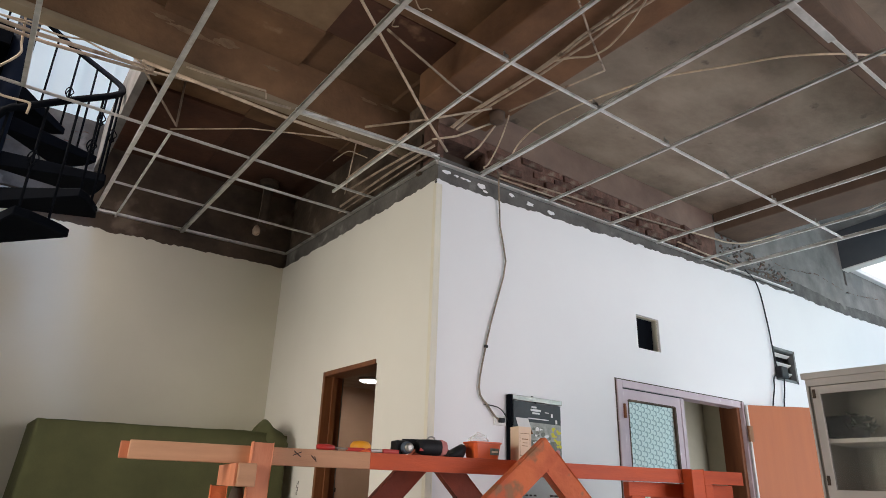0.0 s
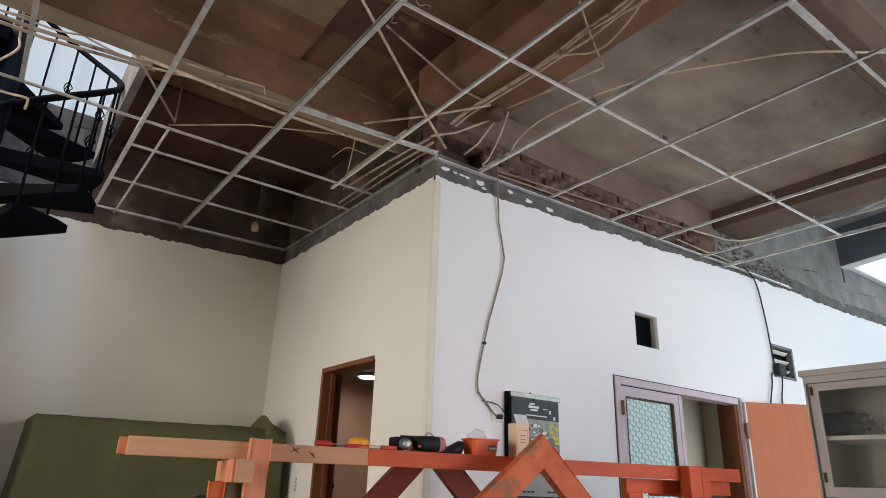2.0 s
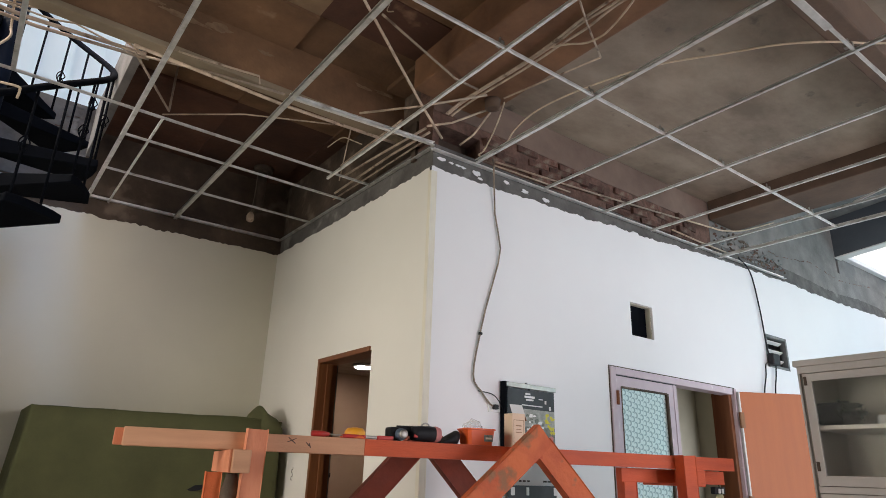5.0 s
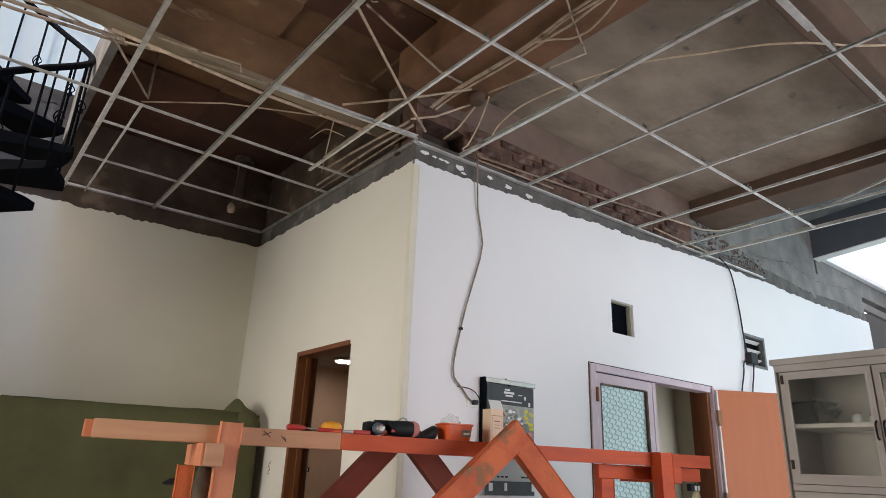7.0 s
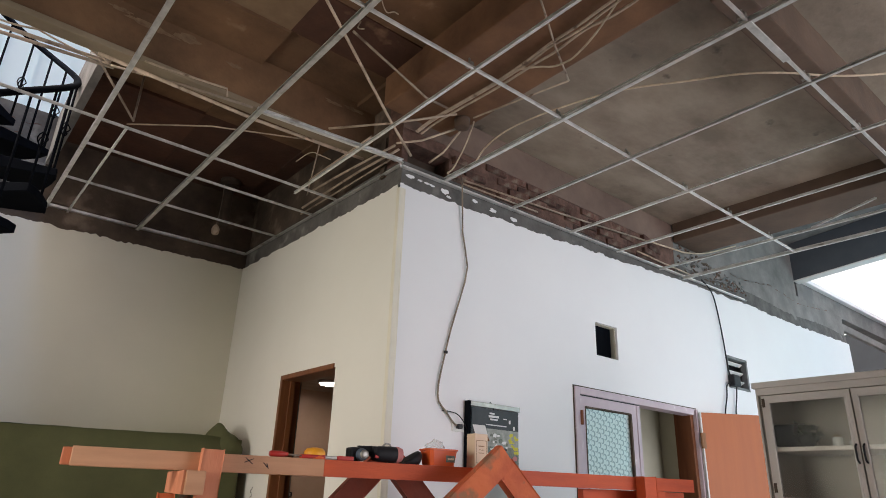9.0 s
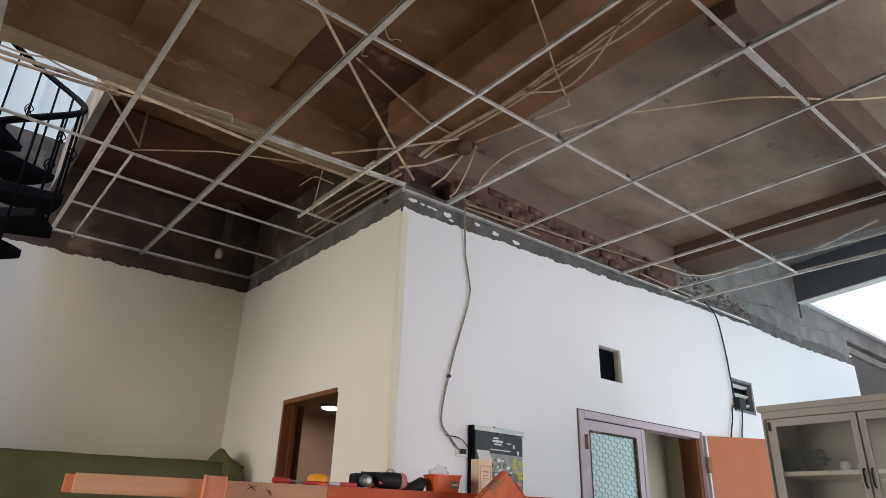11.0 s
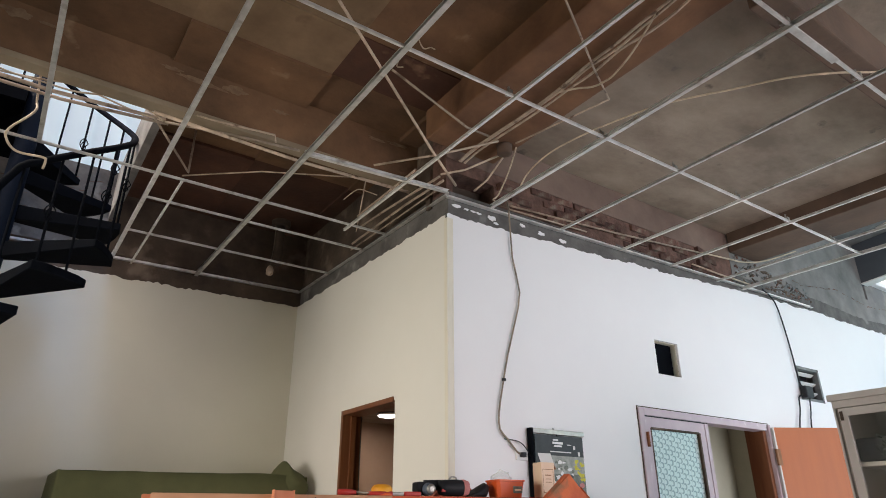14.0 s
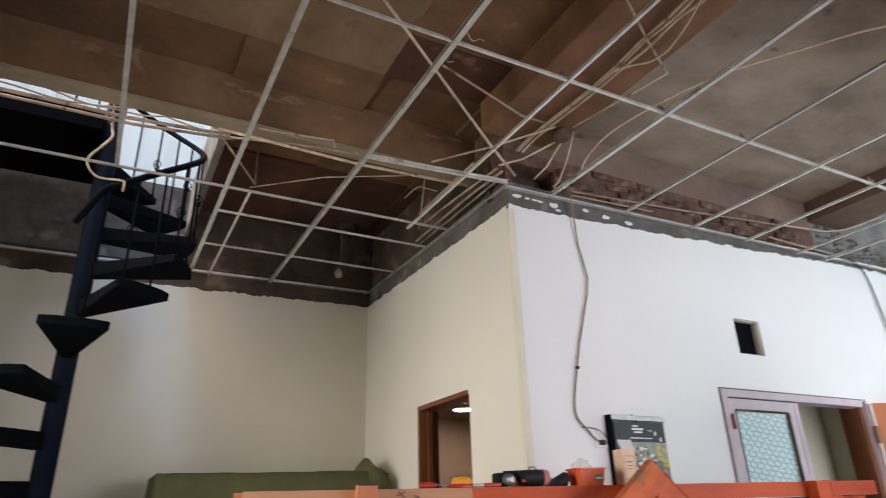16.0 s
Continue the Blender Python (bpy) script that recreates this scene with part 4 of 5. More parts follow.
part("sheet", bm, M_PAPER, ca)


def print_patch(x0, z0, x1, z1, material, off=0.0, name="print"):
    part(name, cube(x0, -0.026 - off, z0, x1, -0.022 - off, z1), material, ca)


print_patch(0.025, 0.535, 0.445, 0.655, M_PHOTO)
print_patch(0.025, 0.215, 0.15, 0.535, M_PHOTO)
print_patch(0.15, 0.43, 0.445, 0.535, M_PALE)
print_patch(0.15, 0.215, 0.445, 0.43, M_PHOTO2)
rng = random.Random(21)
for x0, z0, w, h, mm, count in ((0.35, 0.40, 0.085, 0.11, M_LIME, 16), (0.30, 0.31, 0.13, 0.07, M_PINK, 14), (0.17, 0.37, 0.18, 0.14, M_PAPER, 12), (0.16, 0.31, 0.22, 0.11, M_PHOTO, 22), (0.18, 0.44, 0.2, 0.07, M_PHOTO2, 10), (0.17, 0.22, 0.26, 0.09, M_TEAL, 16)):
    for k in range(count):
        bm = bmesh.new()
        cx, cz, r = x0 + w * rng.random(), z0 + h * rng.random(), rng.uniform(0.007, 0.019)
        vs = [bm.verts.new((cx + r * rng.uniform(0.7, 1.5) * math.cos(q), -0.0262 - 0.00015 * k, cz + r * rng.uniform(0.4, 1.0) * math.sin(q))) for q in (j * 0.785 for j in range(8))]
        bm.faces.new(vs)
        part("print", bm, mm, ca)
print_patch(0.025, 0.005, 0.445, 0.085, M_PHOTO)
for x0, z0, x1, w in ((0.180, 0.628, 0.222, 0.010), (0.172, 0.610, 0.262, 0.013), (0.186, 0.592, 0.250, 0.010), (0.15, 0.558, 0.33, 0.006), (0.30, 0.603, 0.335, 0.005), (0.355, 0.588, 0.368, 0.022), (0.395, 0.552, 0.408, 0.024)):
    print_patch(x0, z0 - w / 2, x1, z0 + w / 2, M_PAPER, 0.004, "print_bar")
for x0, x1 in ((0.12, 0.14), (0.155, 0.175), (0.19, 0.21), (0.33, 0.36), (0.37, 0.44)):
    print_patch(x0, 0.105, x1, 0.115, M_INK, 0.0, "print_bar")
for x0, x1 in ((0.05, 0.08), (0.18, 0.20), (0.42, 0.45)):
    print_patch(x0, 0.03, x1, 0.075, M_PAPER, 0.004, "print_bar")
part("binding", cube(0.0, -0.03, 0.66, 0.46, 0.0, 0.69, bevel=0.003), M_STEEL, ca)
part("hook", tube(bmesh.new(), [(0.2, -0.01, 0.70), (0.21, -0.015, 0.68), (0.215, -0.03, 0.65)], 0.005, 6), M_DARK, ca)
# black strip down the calendar's left edge
part("dark_edge", cube(-0.004, -0.032, 0.10, 0.014, 0.010, 0.69, bevel=0.003), M_BLACK, ca, "near-black side edge")

# scribble on the east wall, drawn as bars
wr = thing("wall_marking", "faint pencil marks on the east wall", "marking", pose(-0.002, 1.63, 1.29))
for k in range(4):
    part("mark", cube(-0.001, -0.012 + 0.004 * (k % 2), -0.045 + k * 0.024, 0.001, 0.012, -0.041 + k * 0.024), M_INK, wr)
    part("mark", cube(-0.001, 0.010 - 0.02 * (k % 2), -0.045 + k * 0.024, 0.001, 0.013 - 0.02 * (k % 2), -0.025 + k * 0.024), M_INK, wr)

# ---- covered furniture ----
cv = thing("covered_cupboard", "tall furniture piece covered with an olive green cloth", "covered furniture", pose(-1.72, 1.70, 0))
part("body", cube(0.05, 0.05, 0, 1.58, 0.66, 1.58), M_DARKCEM, cv)


def drape(w, d, h):
    """A cloth laid over a box: front and both ends, with hanging folds, and a hump at one corner."""
    bm = bmesh.new()
    nu, nz = 110, 40
    path = []
    for i in range(nu + 1):
        s = i / nu * (w + 2 * d)
        if s < d:
            path.append((0.0, d - s, -1, 0))
        elif s < d + w:
            path.append((s - d, 0.0, 0, -1))
        else:
            path.append((w, s - d - w, 1, 0))
    cols = []
    for i, (x, y, nx, ny) in enumerate(path):
        col = []
        for k in range(nz + 1):
            f = k / nz
            z = h * (1 - f)
            lean = 0.16 * f ** 1.3 if nx < 0 else 0.04 * f
            amp = 0.03 * f ** 0.7
            o = amp * (noise.noise((x * 3.2 + y * 3.2, 2.0, z * 0.35)) + 0.5 * noise.noise((x * 9 + y * 9, 5.0, z * 0.8)))
            rx = -0.10 * f if (x < 0.12 and nx == 0) else 0
            top = 0.022 * noise.noise((x * 2.1, 8, 0)) - 0.02 * (1 - x / w) if f < 0.04 else 0
            if nx == 0 and f < 0.08:
                o = o - 0.02 * (1 - f / 0.08)
            col.append(bm.verts.new((x + nx * (o + lean) + rx, y + ny * (o + (lean if ny else 0)), z + top)))
        cols.append(col)
    for a, b in zip(cols, cols[1:]):
        for k in range(nz):
            bm.faces.new((a[k], b[k], b[k + 1], a[k + 1])).smooth = True
    # top sheet
    n = 24
    grid = []
    for i in range(n + 1):
        x = w * i / n
        row = []
        for j in range(9):
            y = d * j / 8
            row.append(bm.verts.new((x, y, h - 0.006 + 0.012 * noise.noise((x * 3, y * 3, 3)) - 0.02 * (1 - x / w))))
        grid.append(row)
    for a, b in zip(grid, grid[1:]):
        for j in range(8):
            bm.faces.new((a[j], a[j + 1], b[j + 1], b[j])).smooth = True
    bmesh.ops.recalc_face_normals(bm, faces=bm.faces)
    return bm


clo = part("cloth", drape(1.63, 0.70, 1.67), M_CLOTH, cv, "olive green cloth hanging in soft folds")
bm = bmesh.new()
bmesh.ops.create_icosphere(bm, subdivisions=4, radius=1)
for v in bm.verts:
    n1 = noise.noise(v.co * 1.7) * 0.18
    v.co = Vector((1.555 + v.co.x * (0.135 + n1 * 0.12), 0.20 + v.co.y * 0.24, 1.60 + v.co.z * (0.115 + n1 * 0.12) + 0.085 * math.exp(-((v.co.x + 0.42) / 0.22) ** 2) * max(0, v.co.z) - 0.03 * max(0, v.co.x)))
for f in bm.faces:
    f.smooth = True
part("bunched_corner", bm, M_CLOTH, cv)
bm = bmesh.new()
vs = [bm.verts.new((x, -0.038, z)) for x, z in ((0.99, -0.0), (1.04, 0.03), (1.10, 0.035), (1.105, 0.01), (1.06, -0.005), (1.02, -0.01))]
bm.faces.new(vs)
bmesh.ops.translate(bm, verts=bm.verts, vec=(0, 0, 1.17))
bmesh.ops.solidify(bm, geom=bm.faces[:], thickness=0.003)
part("tear", bm, M_DARK, cv, "small dark tear in the cloth")

# ---- spiral stair ----
SC = Vector((-2.345, 1.461, 0))
SR = 0.645
st = thing("spiral_stair", "black steel spiral stair rising through the slab opening", "spiral stair", Matrix.Translation(SC))
part("pole", turned(bmesh.new(), [(0.062, 0), (0.062, 4.9), (0.04, 4.93)], 20), M_NAVY, st, "dark blue central steel pole")
bm = bmesh.new()
outline = [(0.055, -0.03), (SR * 0.965, -0.175), (SR, -0.10), (SR + 0.005, 0.0), (SR, 0.10), (SR * 0.965, 0.175), (0.055, 0.03)]
lo_v = [bm.verts.new((x, y, -0.05 if x > 0.1 else -0.10)) for x, y in outline]
hi_v = [bm.verts.new((x, y, 0)) for x, y in outline]
bm.faces.new(hi_v)
bm.faces.new(lo_v[::-1])
for k in range(len(outline)):
    j = (k + 1) % len(outline)
    bm.faces.new((lo_v[k], lo_v[j], hi_v[j], hi_v[k]))
bmesh.ops.recalc_face_normals(bm, faces=bm.faces)
bmesh.ops.bevel(bm, geom=bm.edges[:], offset=0.004, segments=1, affect="EDGES")
tread_mesh = bpy.data.meshes.new("tread")
bm.to_mesh(tread_mesh)
bm.free()
tread_mesh.materials.append(M_BLACK)
for k in range(-7, 9):
    ob = new("tread", tread_mesh)
    ob.parent = st
    ob.matrix_local = pose(0, 0, 2.389 + 0.267 * (k - 2), 0, 0, -86.8 + 31.6 * (k - 2))
stair_z = lambda az: 2.389 + 0.267 * (az + 86.8) / 31.6
az = -84
i = 0
while az < 128:
    a = radians(az)
    k = math.floor((az + 86.8) / 31.6 + 0.5)
    zb = 2.389 + 0.267 * k - 0.05
    zr = stair_z(az) + 0.77
    bm = bmesh.new()
    p = Vector((0.625 * math.cos(a), 0.625 * math.sin(a), 0))
    tube(bm, [p + Vector((0, 0, zb)), p + Vector((0, 0, zr))], 0.0075, 6)
    if i % 2 == 1:
        zc = zr - 0.36
        for q in range(4):
            b0 = q * math.pi / 2
            tube(bm, [p + Vector((r * math.cos(b0 + tw), r * math.sin(b0 + tw), zc + dz)) for r, tw, dz in ((0.004, 0, -0.05), (0.022, 0.6, -0.025), (0.028, 1.2, 0), (0.022, 1.8, 0.025), (0.004, 2.4, 0.05))], 0.004, 5, 2)
    part("baluster", bm, M_BLACK, st)
    az += 31.6 / 2
    i += 1
pts = [(0.60 * math.cos(radians(-96)), 0.60 * math.sin(radians(-96)), stair_z(-96) + 0.64)]
pts += [(0.625 * math.cos(radians(a)), 0.625 * math.sin(radians(a)), stair_z(a) + 0.77) for a in range(-86, 132, 6)]
part("handrail", tube(bmesh.new(), pts, 0.021, 10, 2), M_BLACK, st)
# plate is lengthened to the far wall to block light from above
bm = cube(-1.25, -0.12, 3.97, -0.06, 0.99, 4.01, bevel=0.004)
box(bm, -1.25, -0.12, 3.87, -0.06, -0.09, 3.97)
part("landing", bm, M_BLACK, st, "black steel landing plate")

# ---- timber trestle ----
AX = math.degrees(math.atan2(-0.631, 3.0415))
tr = thing("timber_trestle", "long timber trestle in raw wood and red primer", "trestle", pose(-1.5865, -0.3456, 0, 0, 0, AX))
bm = cube(0.012, 0.0, 1.385, 0.944, 0.052, 1.453, bevel=0.004, mi=0)
box(bm, 0.944, 0.0005, 1.3855, 3.11, 0.0515, 1.4525, mi=1)
part("top_rail", bm, [M_RAW, M_PRIMER], tr, "top rail, bare timber at one end, red primer on the rest")
part("back_rail", cube(-0.02, 0.055, 1.388, 3.08, 0.10, 1.450, bevel=0.005), M_SALMON, tr)
part("post", bar(bmesh.new(), (0.455, -0.032, 0), (0.486, -0.032, 1.464), 0.078, 0.058, up=(0, 1, 0), bevel=0.003), M_SALMON, tr)
part("crossbeam", cube(0.385, -0.18, 1.302, 0.452, 0.36, 1.384, bevel=0.005), M_RAW, tr)
part("crossbeam_face", cube(0.376, -0.17, 1.303, 0.384, 0.35, 1.383), M_SALMON, tr)
part("post", bar(bmesh.new(), (0.36, 0.07, 0), (0.355, 0.07, 1.302), 0.06, 0.05, up=(0, 1, 0), bevel=0.0025), M_WORN, tr)
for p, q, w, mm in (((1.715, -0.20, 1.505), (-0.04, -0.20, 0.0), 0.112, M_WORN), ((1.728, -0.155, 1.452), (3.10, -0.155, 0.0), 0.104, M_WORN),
                    ((1.33, 0.30, 1.48), (-0.08, 0.30, 0.0), 0.11, M_SHADEPRIMER), ((1.40, 0.345, 1.48), (2.80, 0.345, 0.0), 0.112, M_SHADEPRIMER)):
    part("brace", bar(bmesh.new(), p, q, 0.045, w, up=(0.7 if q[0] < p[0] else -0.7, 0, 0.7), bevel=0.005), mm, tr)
part("spacer", cube(1.66, -0.18, 1.40, 1.72, 0.0, 1.45), M_PRIMER, tr)
part("spacer", cube(1.33, 0.10, 1.40, 1.40, 0.32, 1.45), M_PRIMER, tr)
part("post", bar(bmesh.new(), (2.735, -0.032, 0), (2.717, -0.032, 1.452), 0.084, 0.06, up=(0, 1, 0), bevel=0.003), M_PRIMER, tr)
part("lower_rail", cube(2.40, 0.105, 1.312, 3.14, 0.15, 1.384, bevel=0.005), M_PRIMER, tr)
part("post", bar(bmesh.new(), (2.46, 0.13, 0), (2.455, 0.13, 1.312), 0.085, 0.05, up=(0, 1, 0), bevel=0.005), M_PRIMER, tr)
part("crossbeam", cube(2.765, -0.06, 1.30, 2.82, 0.36, 1.384, bevel=0.005), M_PRIMER, tr)
for p, q in (((0.615, 1.425), (0.65, 1.44)), ((0.618, 1.443), (0.648, 1.42)), ((0.69, 1.428), (0.706, 1.412)), ((0.704, 1.425), (0.712, 1.405))):
    part("pencil_mark", bar(bmesh.new(), (p[0], -0.001, p[1]), (q[0], -0.001, q[1]), 0.002, 0.003, up=(0, 0, 1), bevel=0), M_INK, tr)
part("rag", turned(bmesh.new(), [(0.008, 1.06), (0.03, 1.15), (0.036, 1.24), (0.02, 1.30)], 12, (0.42, 0.02, 0)), M_DARKCEM, tr, "grey rag tied under the crossbeam")

# ---- tools on the trestle ----
TZ = 1.453


def on_rail(a, o=0.04, turn=0.0):
    return pose(-1.5865, -0.3456, 0, 0, 0, AX) @ pose(a, o, TZ, 0, 0, turn)


sd = thing("screwdriver", "red-handled screwdriver lying on the trestle", "screwdriver", on_rail(0.715, 0.03))
part("handle", turned(bmesh.new(), [(0.007, 0), (0.012, 0.006), (0.0125, 0.05), (0.009, 0.07), (0.007, 0.078)], 12, (0, 0, 0.0125), "x"), M_RED, sd)
part("shaft", tube(bmesh.new(), [(0.078, 0, 0.0125), (0.14, 0, 0.010)], 0.0035, 8), M_STEEL, sd)
pl = thing("pliers", "orange-handled pliers lying on the trestle", "pliers", on_rail(0.85, 0.035))
part("handle", tube(bmesh.new(), [(0, -0.01, 0.008), (0.05, -0.018, 0.009), (0.10, -0.006, 0.010)], 0.0085, 8, 4), M_RED, pl)
part("handle", tube(bmesh.new(), [(0.0, 0.012, 0.008), (0.05, 0.018, 0.009), (0.10, 0.004, 0.010)], 0.0085, 8, 4), M_TUB, pl)
part("jaw", cube(0.10, -0.012, 0.002, 0.155, 0.012, 0.016, bevel=0.004), M_STEEL, pl)
tm = thing("tape_measure", "yellow and orange tape measure beside the pliers", "tape measure", on_rail(0.915, 0.06))
part("case", turned(bmesh.new(), [(0.042, 0.004), (0.046, 0.010), (0.045, 0.03), (0.034, 0.044), (0.012, 0.048)], 22), M_YELLOW, tm)
part("base", turned(bmesh.new(), [(0.05, 0.0), (0.052, 0.004), (0.048, 0.012)], 22), M_TUB, tm)
ks = thing("utility_knife", "red plastic knife handle on the trestle", "knife", on_rail(1.005, 0.03))
part("grip", cube(0, -0.012, 0, 0.075, 0.012, 0.018, bevel=0.005), M_RED, ks)

dr = thing("cordless_drill", "dark cordless drill lying on the trestle", "drill", on_rail(1.072, 0.045) @ Matrix.Scale(0.98, 4))
bm = turned(bmesh.new(), [(0.014, 0.10), (0.030, 0.105), (0.034, 0.13), (0.036, 0.19), (0.033, 0.235), (0.022, 0.243)], 18, (0, 0, 0.038), "x")
part("motor_housing", bm, M_DARK, dr)
part("accent", turned(bmesh.new(), [(0.020, 0.2435), (0.030, 0.2445), (0.031, 0.240), (0.0345, 0.232), (0.0365, 0.222), (0.036, 0.216)], 18, (0, 0, 0.038), "x"), M_PINK, dr, "dull red and pink rear cap")
part("grip", bar(bmesh.new(), (0.16, 0.01, 0.05), (0.03, 0.035, 0.048), 0.036, 0.044, bevel=0.012), M_DARK, dr)
part("battery", cube(0.0, 0.0, 0.004, 0.055, 0.075, 0.062, bevel=0.010), M_DARK, dr)
part("chuck", turned(bmesh.new(), [(0.014, -0.037), (0.023, -0.032), (0.027, -0.01), (0.028, 0.03)], 18, (0.05, 0, 0.030), "y"), M_BLUEGREY, dr, "blue-grey chuck")
part("chuck_face", turned(bmesh.new(), [(0.008, -0.045), (0.020, -0.043), (0.020, -0.036)], 16, (0.05, 0, 0.030), "y"), M_STEEL, dr)
part("trigger", cube(0.105, -0.03, 0.018, 0.125, -0.005, 0.034, bevel=0.004), M_RED, dr)
part("belt_clip", tube(bmesh.new(), [(0.15, 0, 0.072), (0.165, -0.004, 0.084), (0.185, 0, 0.082), (0.19, 0, 0.072)], 0.004, 6, 3), M_STEEL, dr)

po = thing("tool_pouch", "black cloth pouch slumped on the trestle", "pouch", on_rail(1.36, 0.05))
bm = bmesh.new()
bmesh.ops.create_icosphere(bm, subdivisions=3, radius=1)
for v in bm.verts:
    v.co = Vector((v.co.x * 0.056 + 0.012 * v.co.z, v.co.y * 0.045, max(0.0, (v.co.z + 0.5) * 0.032 * (1 + 0.8 * v.co.x) + 0.008 * noise.noise(v.co * 2.5))))
part("bag", bm, M_DARK, po, smooth=True)

tb = thing("plastic_tub", "square orange plastic tub holding a clear bag", "tub", on_rail(1.505, 0.05) @ Matrix.Scale(0.82, 4))
bm = bmesh.new()
ring = lambda s, z: [bm.verts.new((x * s, y * s * 0.85, z)) for x, y in ((-1, -0.8), (-0.8, -1), (0.8, -1), (1, -0.8), (1, 0.8), (0.8, 1), (-0.8, 1), (-1, 0.8))]
levels = [ring(0.074, 0.0), ring(0.086, 0.080), ring(0.092, 0.082), ring(0.092, 0.090), ring(0.084, 0.090), ring(0.072, 0.006)]
for a, b in zip(levels, levels[1:]):
    for k in range(8):
        bm.faces.new((a[k], a[(k + 1) % 8], b[(k + 1) % 8], b[k]))
bm.faces.new(levels[0][::-1])
bm.faces.new(levels[-1])
part("shell", bm, M_TUB, tb)
lb = part("label", cube(0.012, -0.0755, 0.020, 0.066, -0.0715, 0.056), M_PHOTO2, tb, "dark printed label")
part("label_bar", cube(0.02, -0.0775, 0.032, 0.058, -0.0755, 0.042), M_CARD, lb)
bm = bmesh.new()
bmesh.ops.create_icosphere(bm, subdivisions=3, radius=1)
for v in bm.verts:
    f = 1 + 0.35 * noise.noise(v.co * 2.1)
    v.co = Vector((v.co.x * 0.06 * f - 0.022, v.co.y * 0.045 * f, 0.09 + v.co.z * 0.05 * f))
bag = part("clear_bag", bm, M_BAG, tb, "crumpled clear plastic bag", smooth=False)

bx = thing("carton", "small cream carton standing open on the trestle", "carton", on_rail(1.715, 0.05, 8) @ Matrix.Diagonal((0.82, 0.9, 1.08, 1.0)))
bm = bmesh.new()
wall_core(bm, "x", -0.047, 0.047, -0.035, -0.032, 0, 0.145)
box(bm, -0.047, 0.032, 0, 0.047, 0.035, 0.145)
box(bm, -0.047, -0.032, 0, -0.044, 0.032, 0.145)
box(bm, 0.044, -0.032, 0, 0.047, 0.032, 0.145)
box(bm, -0.044, -0.032, 0, 0.044, 0.032, 0.003)
part("body", bm, M_CARD, bx)
part("flap", bar(bmesh.new(), (0, -0.034, 0.145), (0, -0.012, 0.185), 0.094, 0.002, up=(0, -1, 0.3), bevel=0), M_PAPER, bx, "pale open flap")
part("flap", bar(bmesh.new(), (0.046, 0, 0.145), (0.066, 0, 0.118), 0.062, 0.002, up=(1, 0, 0.3), bevel=0), M_CARDBROWN, bx, "brown side flap folded out")
for x0, z0, x1, z1 in ((-0.022, 0.090, 0.022, 0.094), (-0.018, 0.075, 0.018, 0.0775), (-0.022, 0.062, 0.022, 0.0645), (-0.038, 0.115, 0.038, 0.117), (-0.038, 0.02, 0.038, 0.022), (-0.038, 0.022, -0.0365, 0.115), (0.0365, 0.022, 0.038, 0.115)):
    part("print_bar", cube(x0, -0.0362, z0, x1, -0.0348, z1), M_CARDBROWN, bx)

# unidentified bright patch made up as a clipped cloth, placed for the camera's view
rg = thing("hanging_cloth", "unidentified pale yellow shape under the trestle end, built as cloth", "cloth", pose(-1.5865, -0.3456, 0, 0, 0, AX) @ pose(3.115, 0.128, 1.312))
bm = bmesh.new()
cols = []
for i in range(9):
    x = -0.05 + 0.0125 * i
    cols.append([bm.verts.new((x * (0.35 + 0.65 * min(1, k / 5)) + 0.012 * k / 10, 0.014 * math.sin(i * 1.5 + k * 0.3), -0.05 - 0.022 * k)) for k in range(12)])
for a, b in zip(cols, cols[1:]):
    for k in range(11):
        bm.faces.new((a[k], b[k], b[k + 1], a[k + 1])).smooth = True
bmesh.ops.solidify(bm, geom=bm.faces[:], thickness=0.003)
part("sheet", bm, mat("pale_yellow_sheet", (0.88, 0.82, 0.58), (0.80, 0.72, 0.46), 9, 0.85, bump=0.2), rg)
part("clip", cube(-0.05, -0.016, -0.05, 0.03, 0.016, -0.012, bevel=0.004), M_DARK, rg, "dark bit above the pale shape, built as a clip")
part("clip_jaw", cube(-0.026, -0.021, -0.046, -0.008, -0.016, -0.020, bevel=0.002), M_PAPER, rg)
part("clip_jaw", cube(0.0, -0.021, -0.046, 0.014, -0.016, -0.020, bevel=0.002), M_PAPER, rg)
part("string", tube(bmesh.new(), [(0, 0, 0.0), (0.003, 0, -0.014)], 0.003, 6), M_DARK, rg)

# ---- glazed cabinet ----
kb = thing("glazed_cabinet", "cream painted cabinet with two frosted glass doors", "cabinet", pose(1.80, -1.25, 0))
W, D, H = 0.99, 0.45, 2.01
bm = bmesh.new()
box(bm, 0.02, -0.02, 0.06, D, 0.0, H - 0.035)
box(bm, 0.02, -W, 0.06, D, -W + 0.02, H - 0.035)
box(bm, D - 0.012, -W + 0.02, 0.06, D, -0.02, H - 0.035)
box(bm, 0.02, -W + 0.02, 1.27, D - 0.012, -0.02, 1.29)
box(bm, 0.02, -W + 0.02, 0.06, D - 0.012, -0.02, 0.08)
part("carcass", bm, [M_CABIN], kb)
part("side", cube(0.0, 0.0005, 0.0, D, 0.012, H - 0.03, bevel=0.002), M_CAB, kb)
part("top", cube(-0.025, -W - 0.02, H - 0.035, D, 0.022, H, bevel=0.004), M_CAB, kb)
part("cornice", cube(-0.008, -W, H - 0.075, 0.02, 0.0, H - 0.035, bevel=0.003), M_CAB, kb)
part("rail", cube(-0.01, -W + 0.015, 1.288, 0.019, -0.015, 1.322, bevel=0.003), M_CAB, kb)
part("plinth", cube(0.02, -W, 0.0, D, 0.0, 0.06), M_CAB, kb)
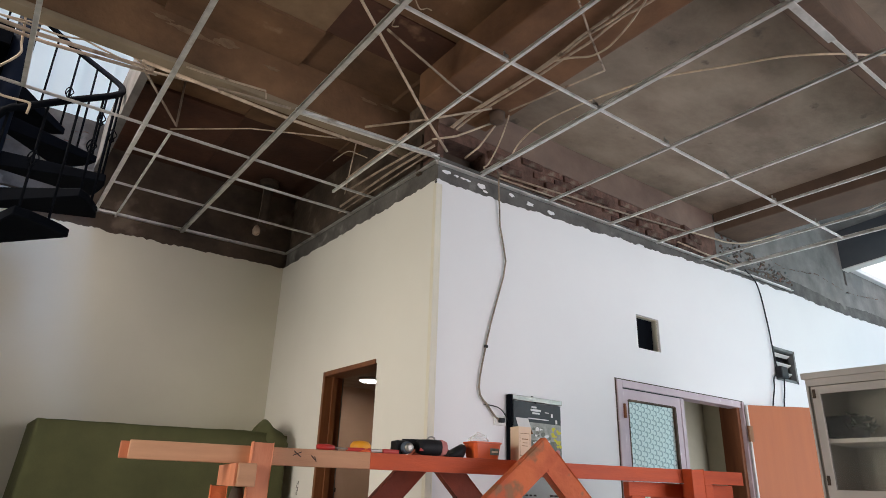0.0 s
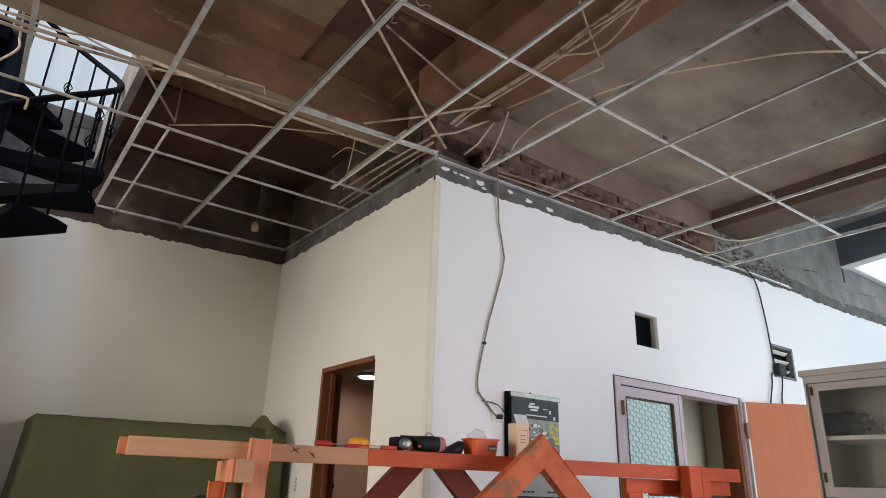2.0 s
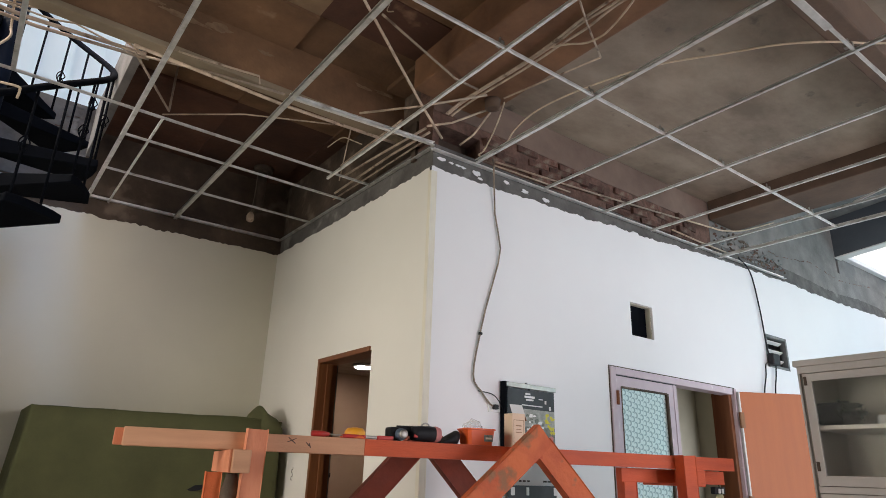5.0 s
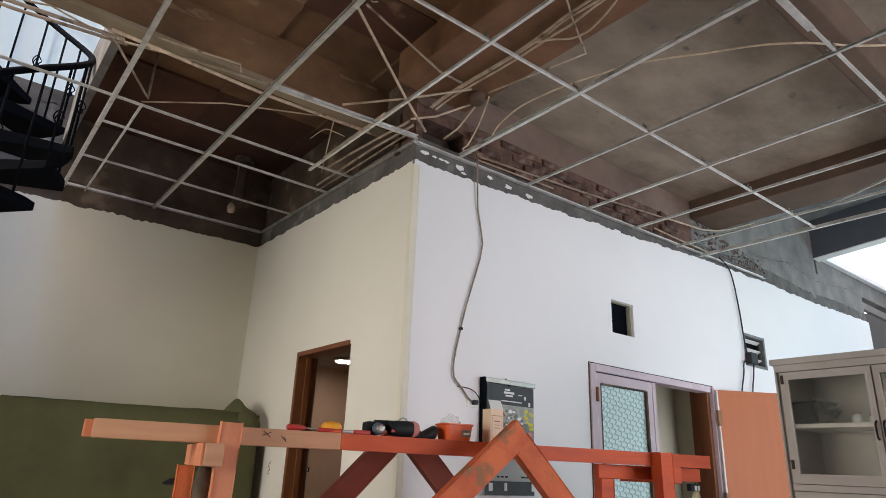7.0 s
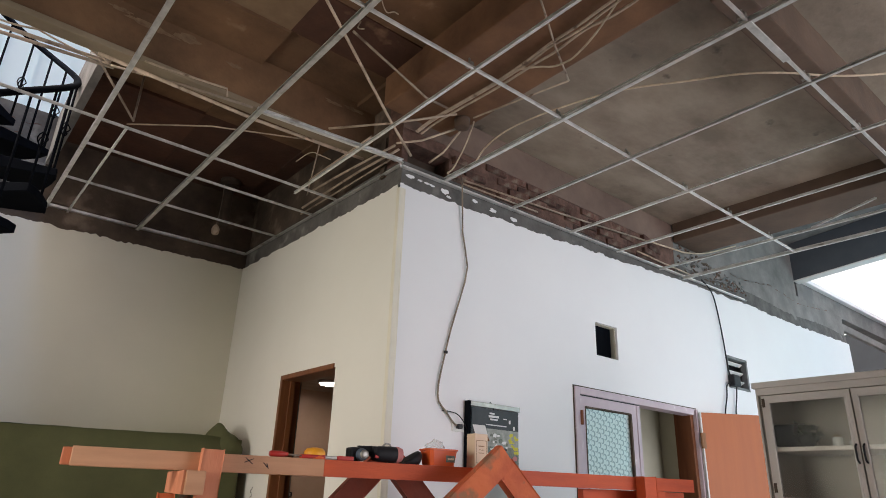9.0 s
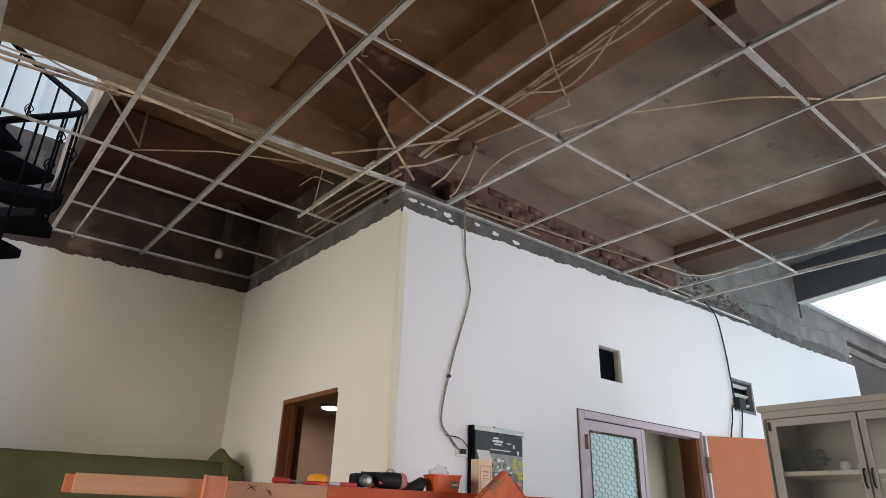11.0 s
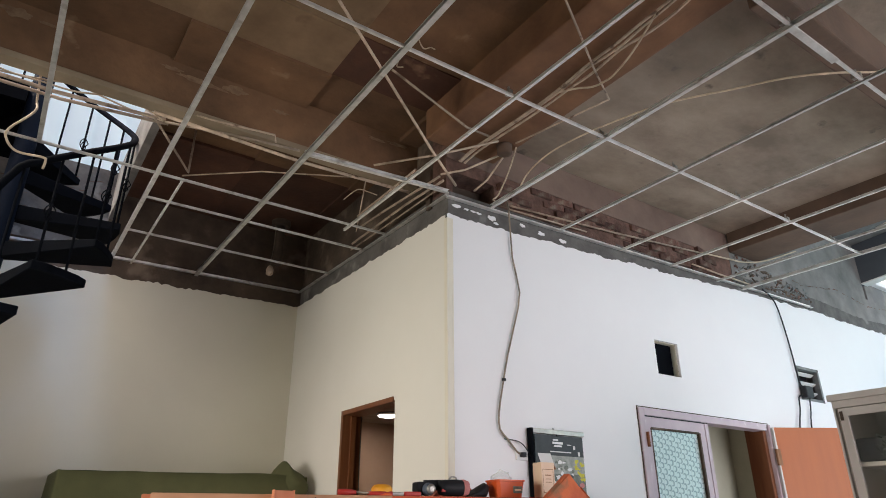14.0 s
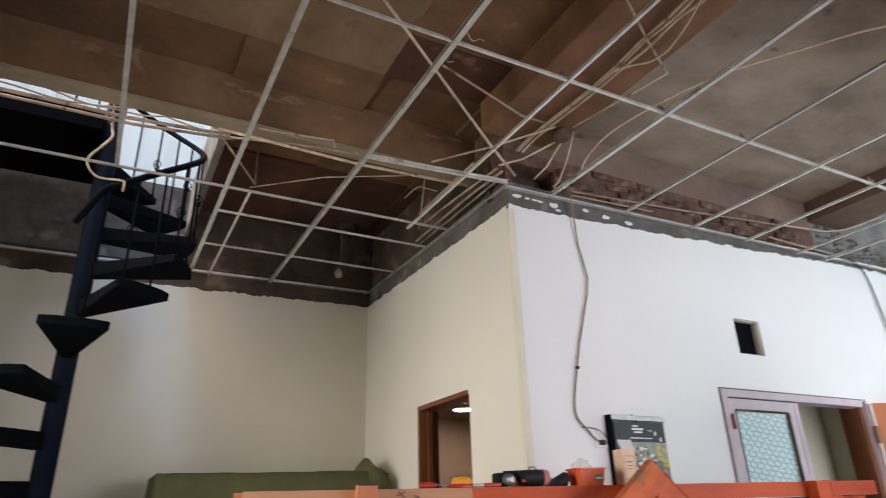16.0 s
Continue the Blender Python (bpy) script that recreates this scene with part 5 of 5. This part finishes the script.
part("shelf", cube(0.035, -W + 0.02, 1.622, D - 0.012, -0.02, 1.645, bevel=0.003), M_CAB, kb)
part("shelf", cube(0.035, -W + 0.02, 1.29, D - 0.012, -0.02, 1.30), M_CAB, kb)


def cabinet_door(a, b, handle_at):
    ia, ib = (0.026, 0.040) if handle_at < (a + b) / 2 else (0.040, 0.026)
    dd = part("door", wall_core(bmesh.new(), "y", a, b, -0.014, 0.012, 1.325, H - 0.08, ((a + ia, b - ib, 1.372, H - 0.118),)), M_CAB, kb)
    bm = bmesh.new()
    p, q = a + ia, b - ib
    for y0, y1, z0, z1 in ((p - 0.005, p + 0.005, 1.367, H - 0.113), (q - 0.005, q + 0.005, 1.367, H - 0.113), (p + 0.005, q - 0.005, 1.367, 1.377), (p + 0.005, q - 0.005, H - 0.123, H - 0.113)):
        box(bm, -0.019, y0, z0, -0.012, y1, z1, bevel=0.002)
    part("bead", bm, M_CAB, dd)
    g = part("pane", cube(-0.003, a + ia + 0.001, 1.373, 0.001, b - ib - 0.001, H - 0.119), M_CABGLASS, dd, "slightly frosted glass pane")
    g.visible_shadow = False
    part("handle", tube(bmesh.new(), [(-0.015, handle_at, 1.645), (-0.034, handle_at, 1.632), (-0.036, handle_at, 1.60), (-0.034, handle_at, 1.565), (-0.015, handle_at, 1.552)], 0.005, 8, 4), M_DARK, dd, "dark bow handle")
    for z in (1.865, 1.40):
        hy = a + 0.012 if handle_at > (a + b) / 2 else b - 0.012
        part("hinge", cube(-0.020, hy - 0.008, z, -0.013, hy + 0.008, z + 0.05, bevel=0.002), M_DARKCEM, dd)


cabinet_door(-0.492, -0.022, -0.478)
cabinet_door(-W + 0.018, -0.500, -0.516)
for k, (a, b) in enumerate(((-0.49, -0.02), (-W + 0.02, -0.50))):
    dw = part("drawer", cube(-0.012, a, 1.10, 0.02, b, 1.285, bevel=0.004), M_CAB, kb)
    part("knob", turned(bmesh.new(), [(0.008, -0.034), (0.013, -0.03), (0.008, -0.012)], 12, (0, (a + b) / 2, 1.19), "x"), M_DARK, dw)
    part("lower_door", cube(-0.012, a, 0.08, 0.02, b, 1.09, bevel=0.004), M_CAB, kb)

pt = thing("potted_plant", "dark leafy ornament on the cabinet shelf", "plant", pose(1.895, -1.44, 1.645))
part("pot", turned(bmesh.new(), [(0.04, 0), (0.058, 0.05), (0.054, 0.065)], 14), M_DARK, pt)
bm = bmesh.new()
rng = random.Random(2)
for k in range(150):
    a, e, r = rng.uniform(0, 6.28), rng.uniform(-0.2, 1.3), rng.uniform(0.02, 0.085)
    c = Vector((r * math.cos(a) * math.cos(e) * 0.9, r * math.sin(a) * math.cos(e) * 1.1, 0.05 + r * math.sin(e)))
    t1 = Vector((rng.uniform(-1, 1), rng.uniform(-1, 1), rng.uniform(-0.4, 0.8))).normalized()
    t2 = t1.orthogonal().normalized()
    vs = [bm.verts.new(c + q) for q in (-t1 * 0.028, t2 * 0.011, t1 * 0.03, -t2 * 0.011)]
    bm.faces.new(vs)
part("leaves", bm, mat("dark_leaf", (0.03, 0.045, 0.03), (0.015, 0.02, 0.016), 12, 0.6), pt)
bn = thing("dark_bundle", "folded dark cloth bundle on the cabinet shelf", "bundle", pose(1.872, -1.35, 1.645))
bm = cube(-0.05, -0.075, 0, 0.09, 0.06, 0.125, bevel=0.03)
for v in bm.verts:
    v.co += 0.012 * Vector((noise.noise(v.co * 14), noise.noise(v.co * 14 + Vector((5, 0, 0))), 0)) * min(1, v.co.z * 20)
part("cloth", bm, mat("navy_cloth", (0.007, 0.009, 0.014), (0.004, 0.005, 0.008), 20, 0.9, bump=0.2, spec=0.1), bn, smooth=True)
for k, (y, w, h) in enumerate(((-1.56, 0.05, 0.06), (-1.64, 0.035, 0.045), (-1.69, 0.04, 0.03))):
    jar = thing("small_jar", "small pale jar on the cabinet shelf", "jar", pose(2.02, y, 1.645), "jars on the shelf")
    part("jar_body", turned(bmesh.new(), [(w * 0.45, 0), (w * 0.5, 0.004), (w * 0.5, h * 0.8), (w * 0.35, h)], 14), M_PAPER, jar)
    part("lid", turned(bmesh.new(), [(w * 0.38, h), (w * 0.38, h + 0.012), (w * 0.2, h + 0.014)], 14), M_FASCIA, jar)
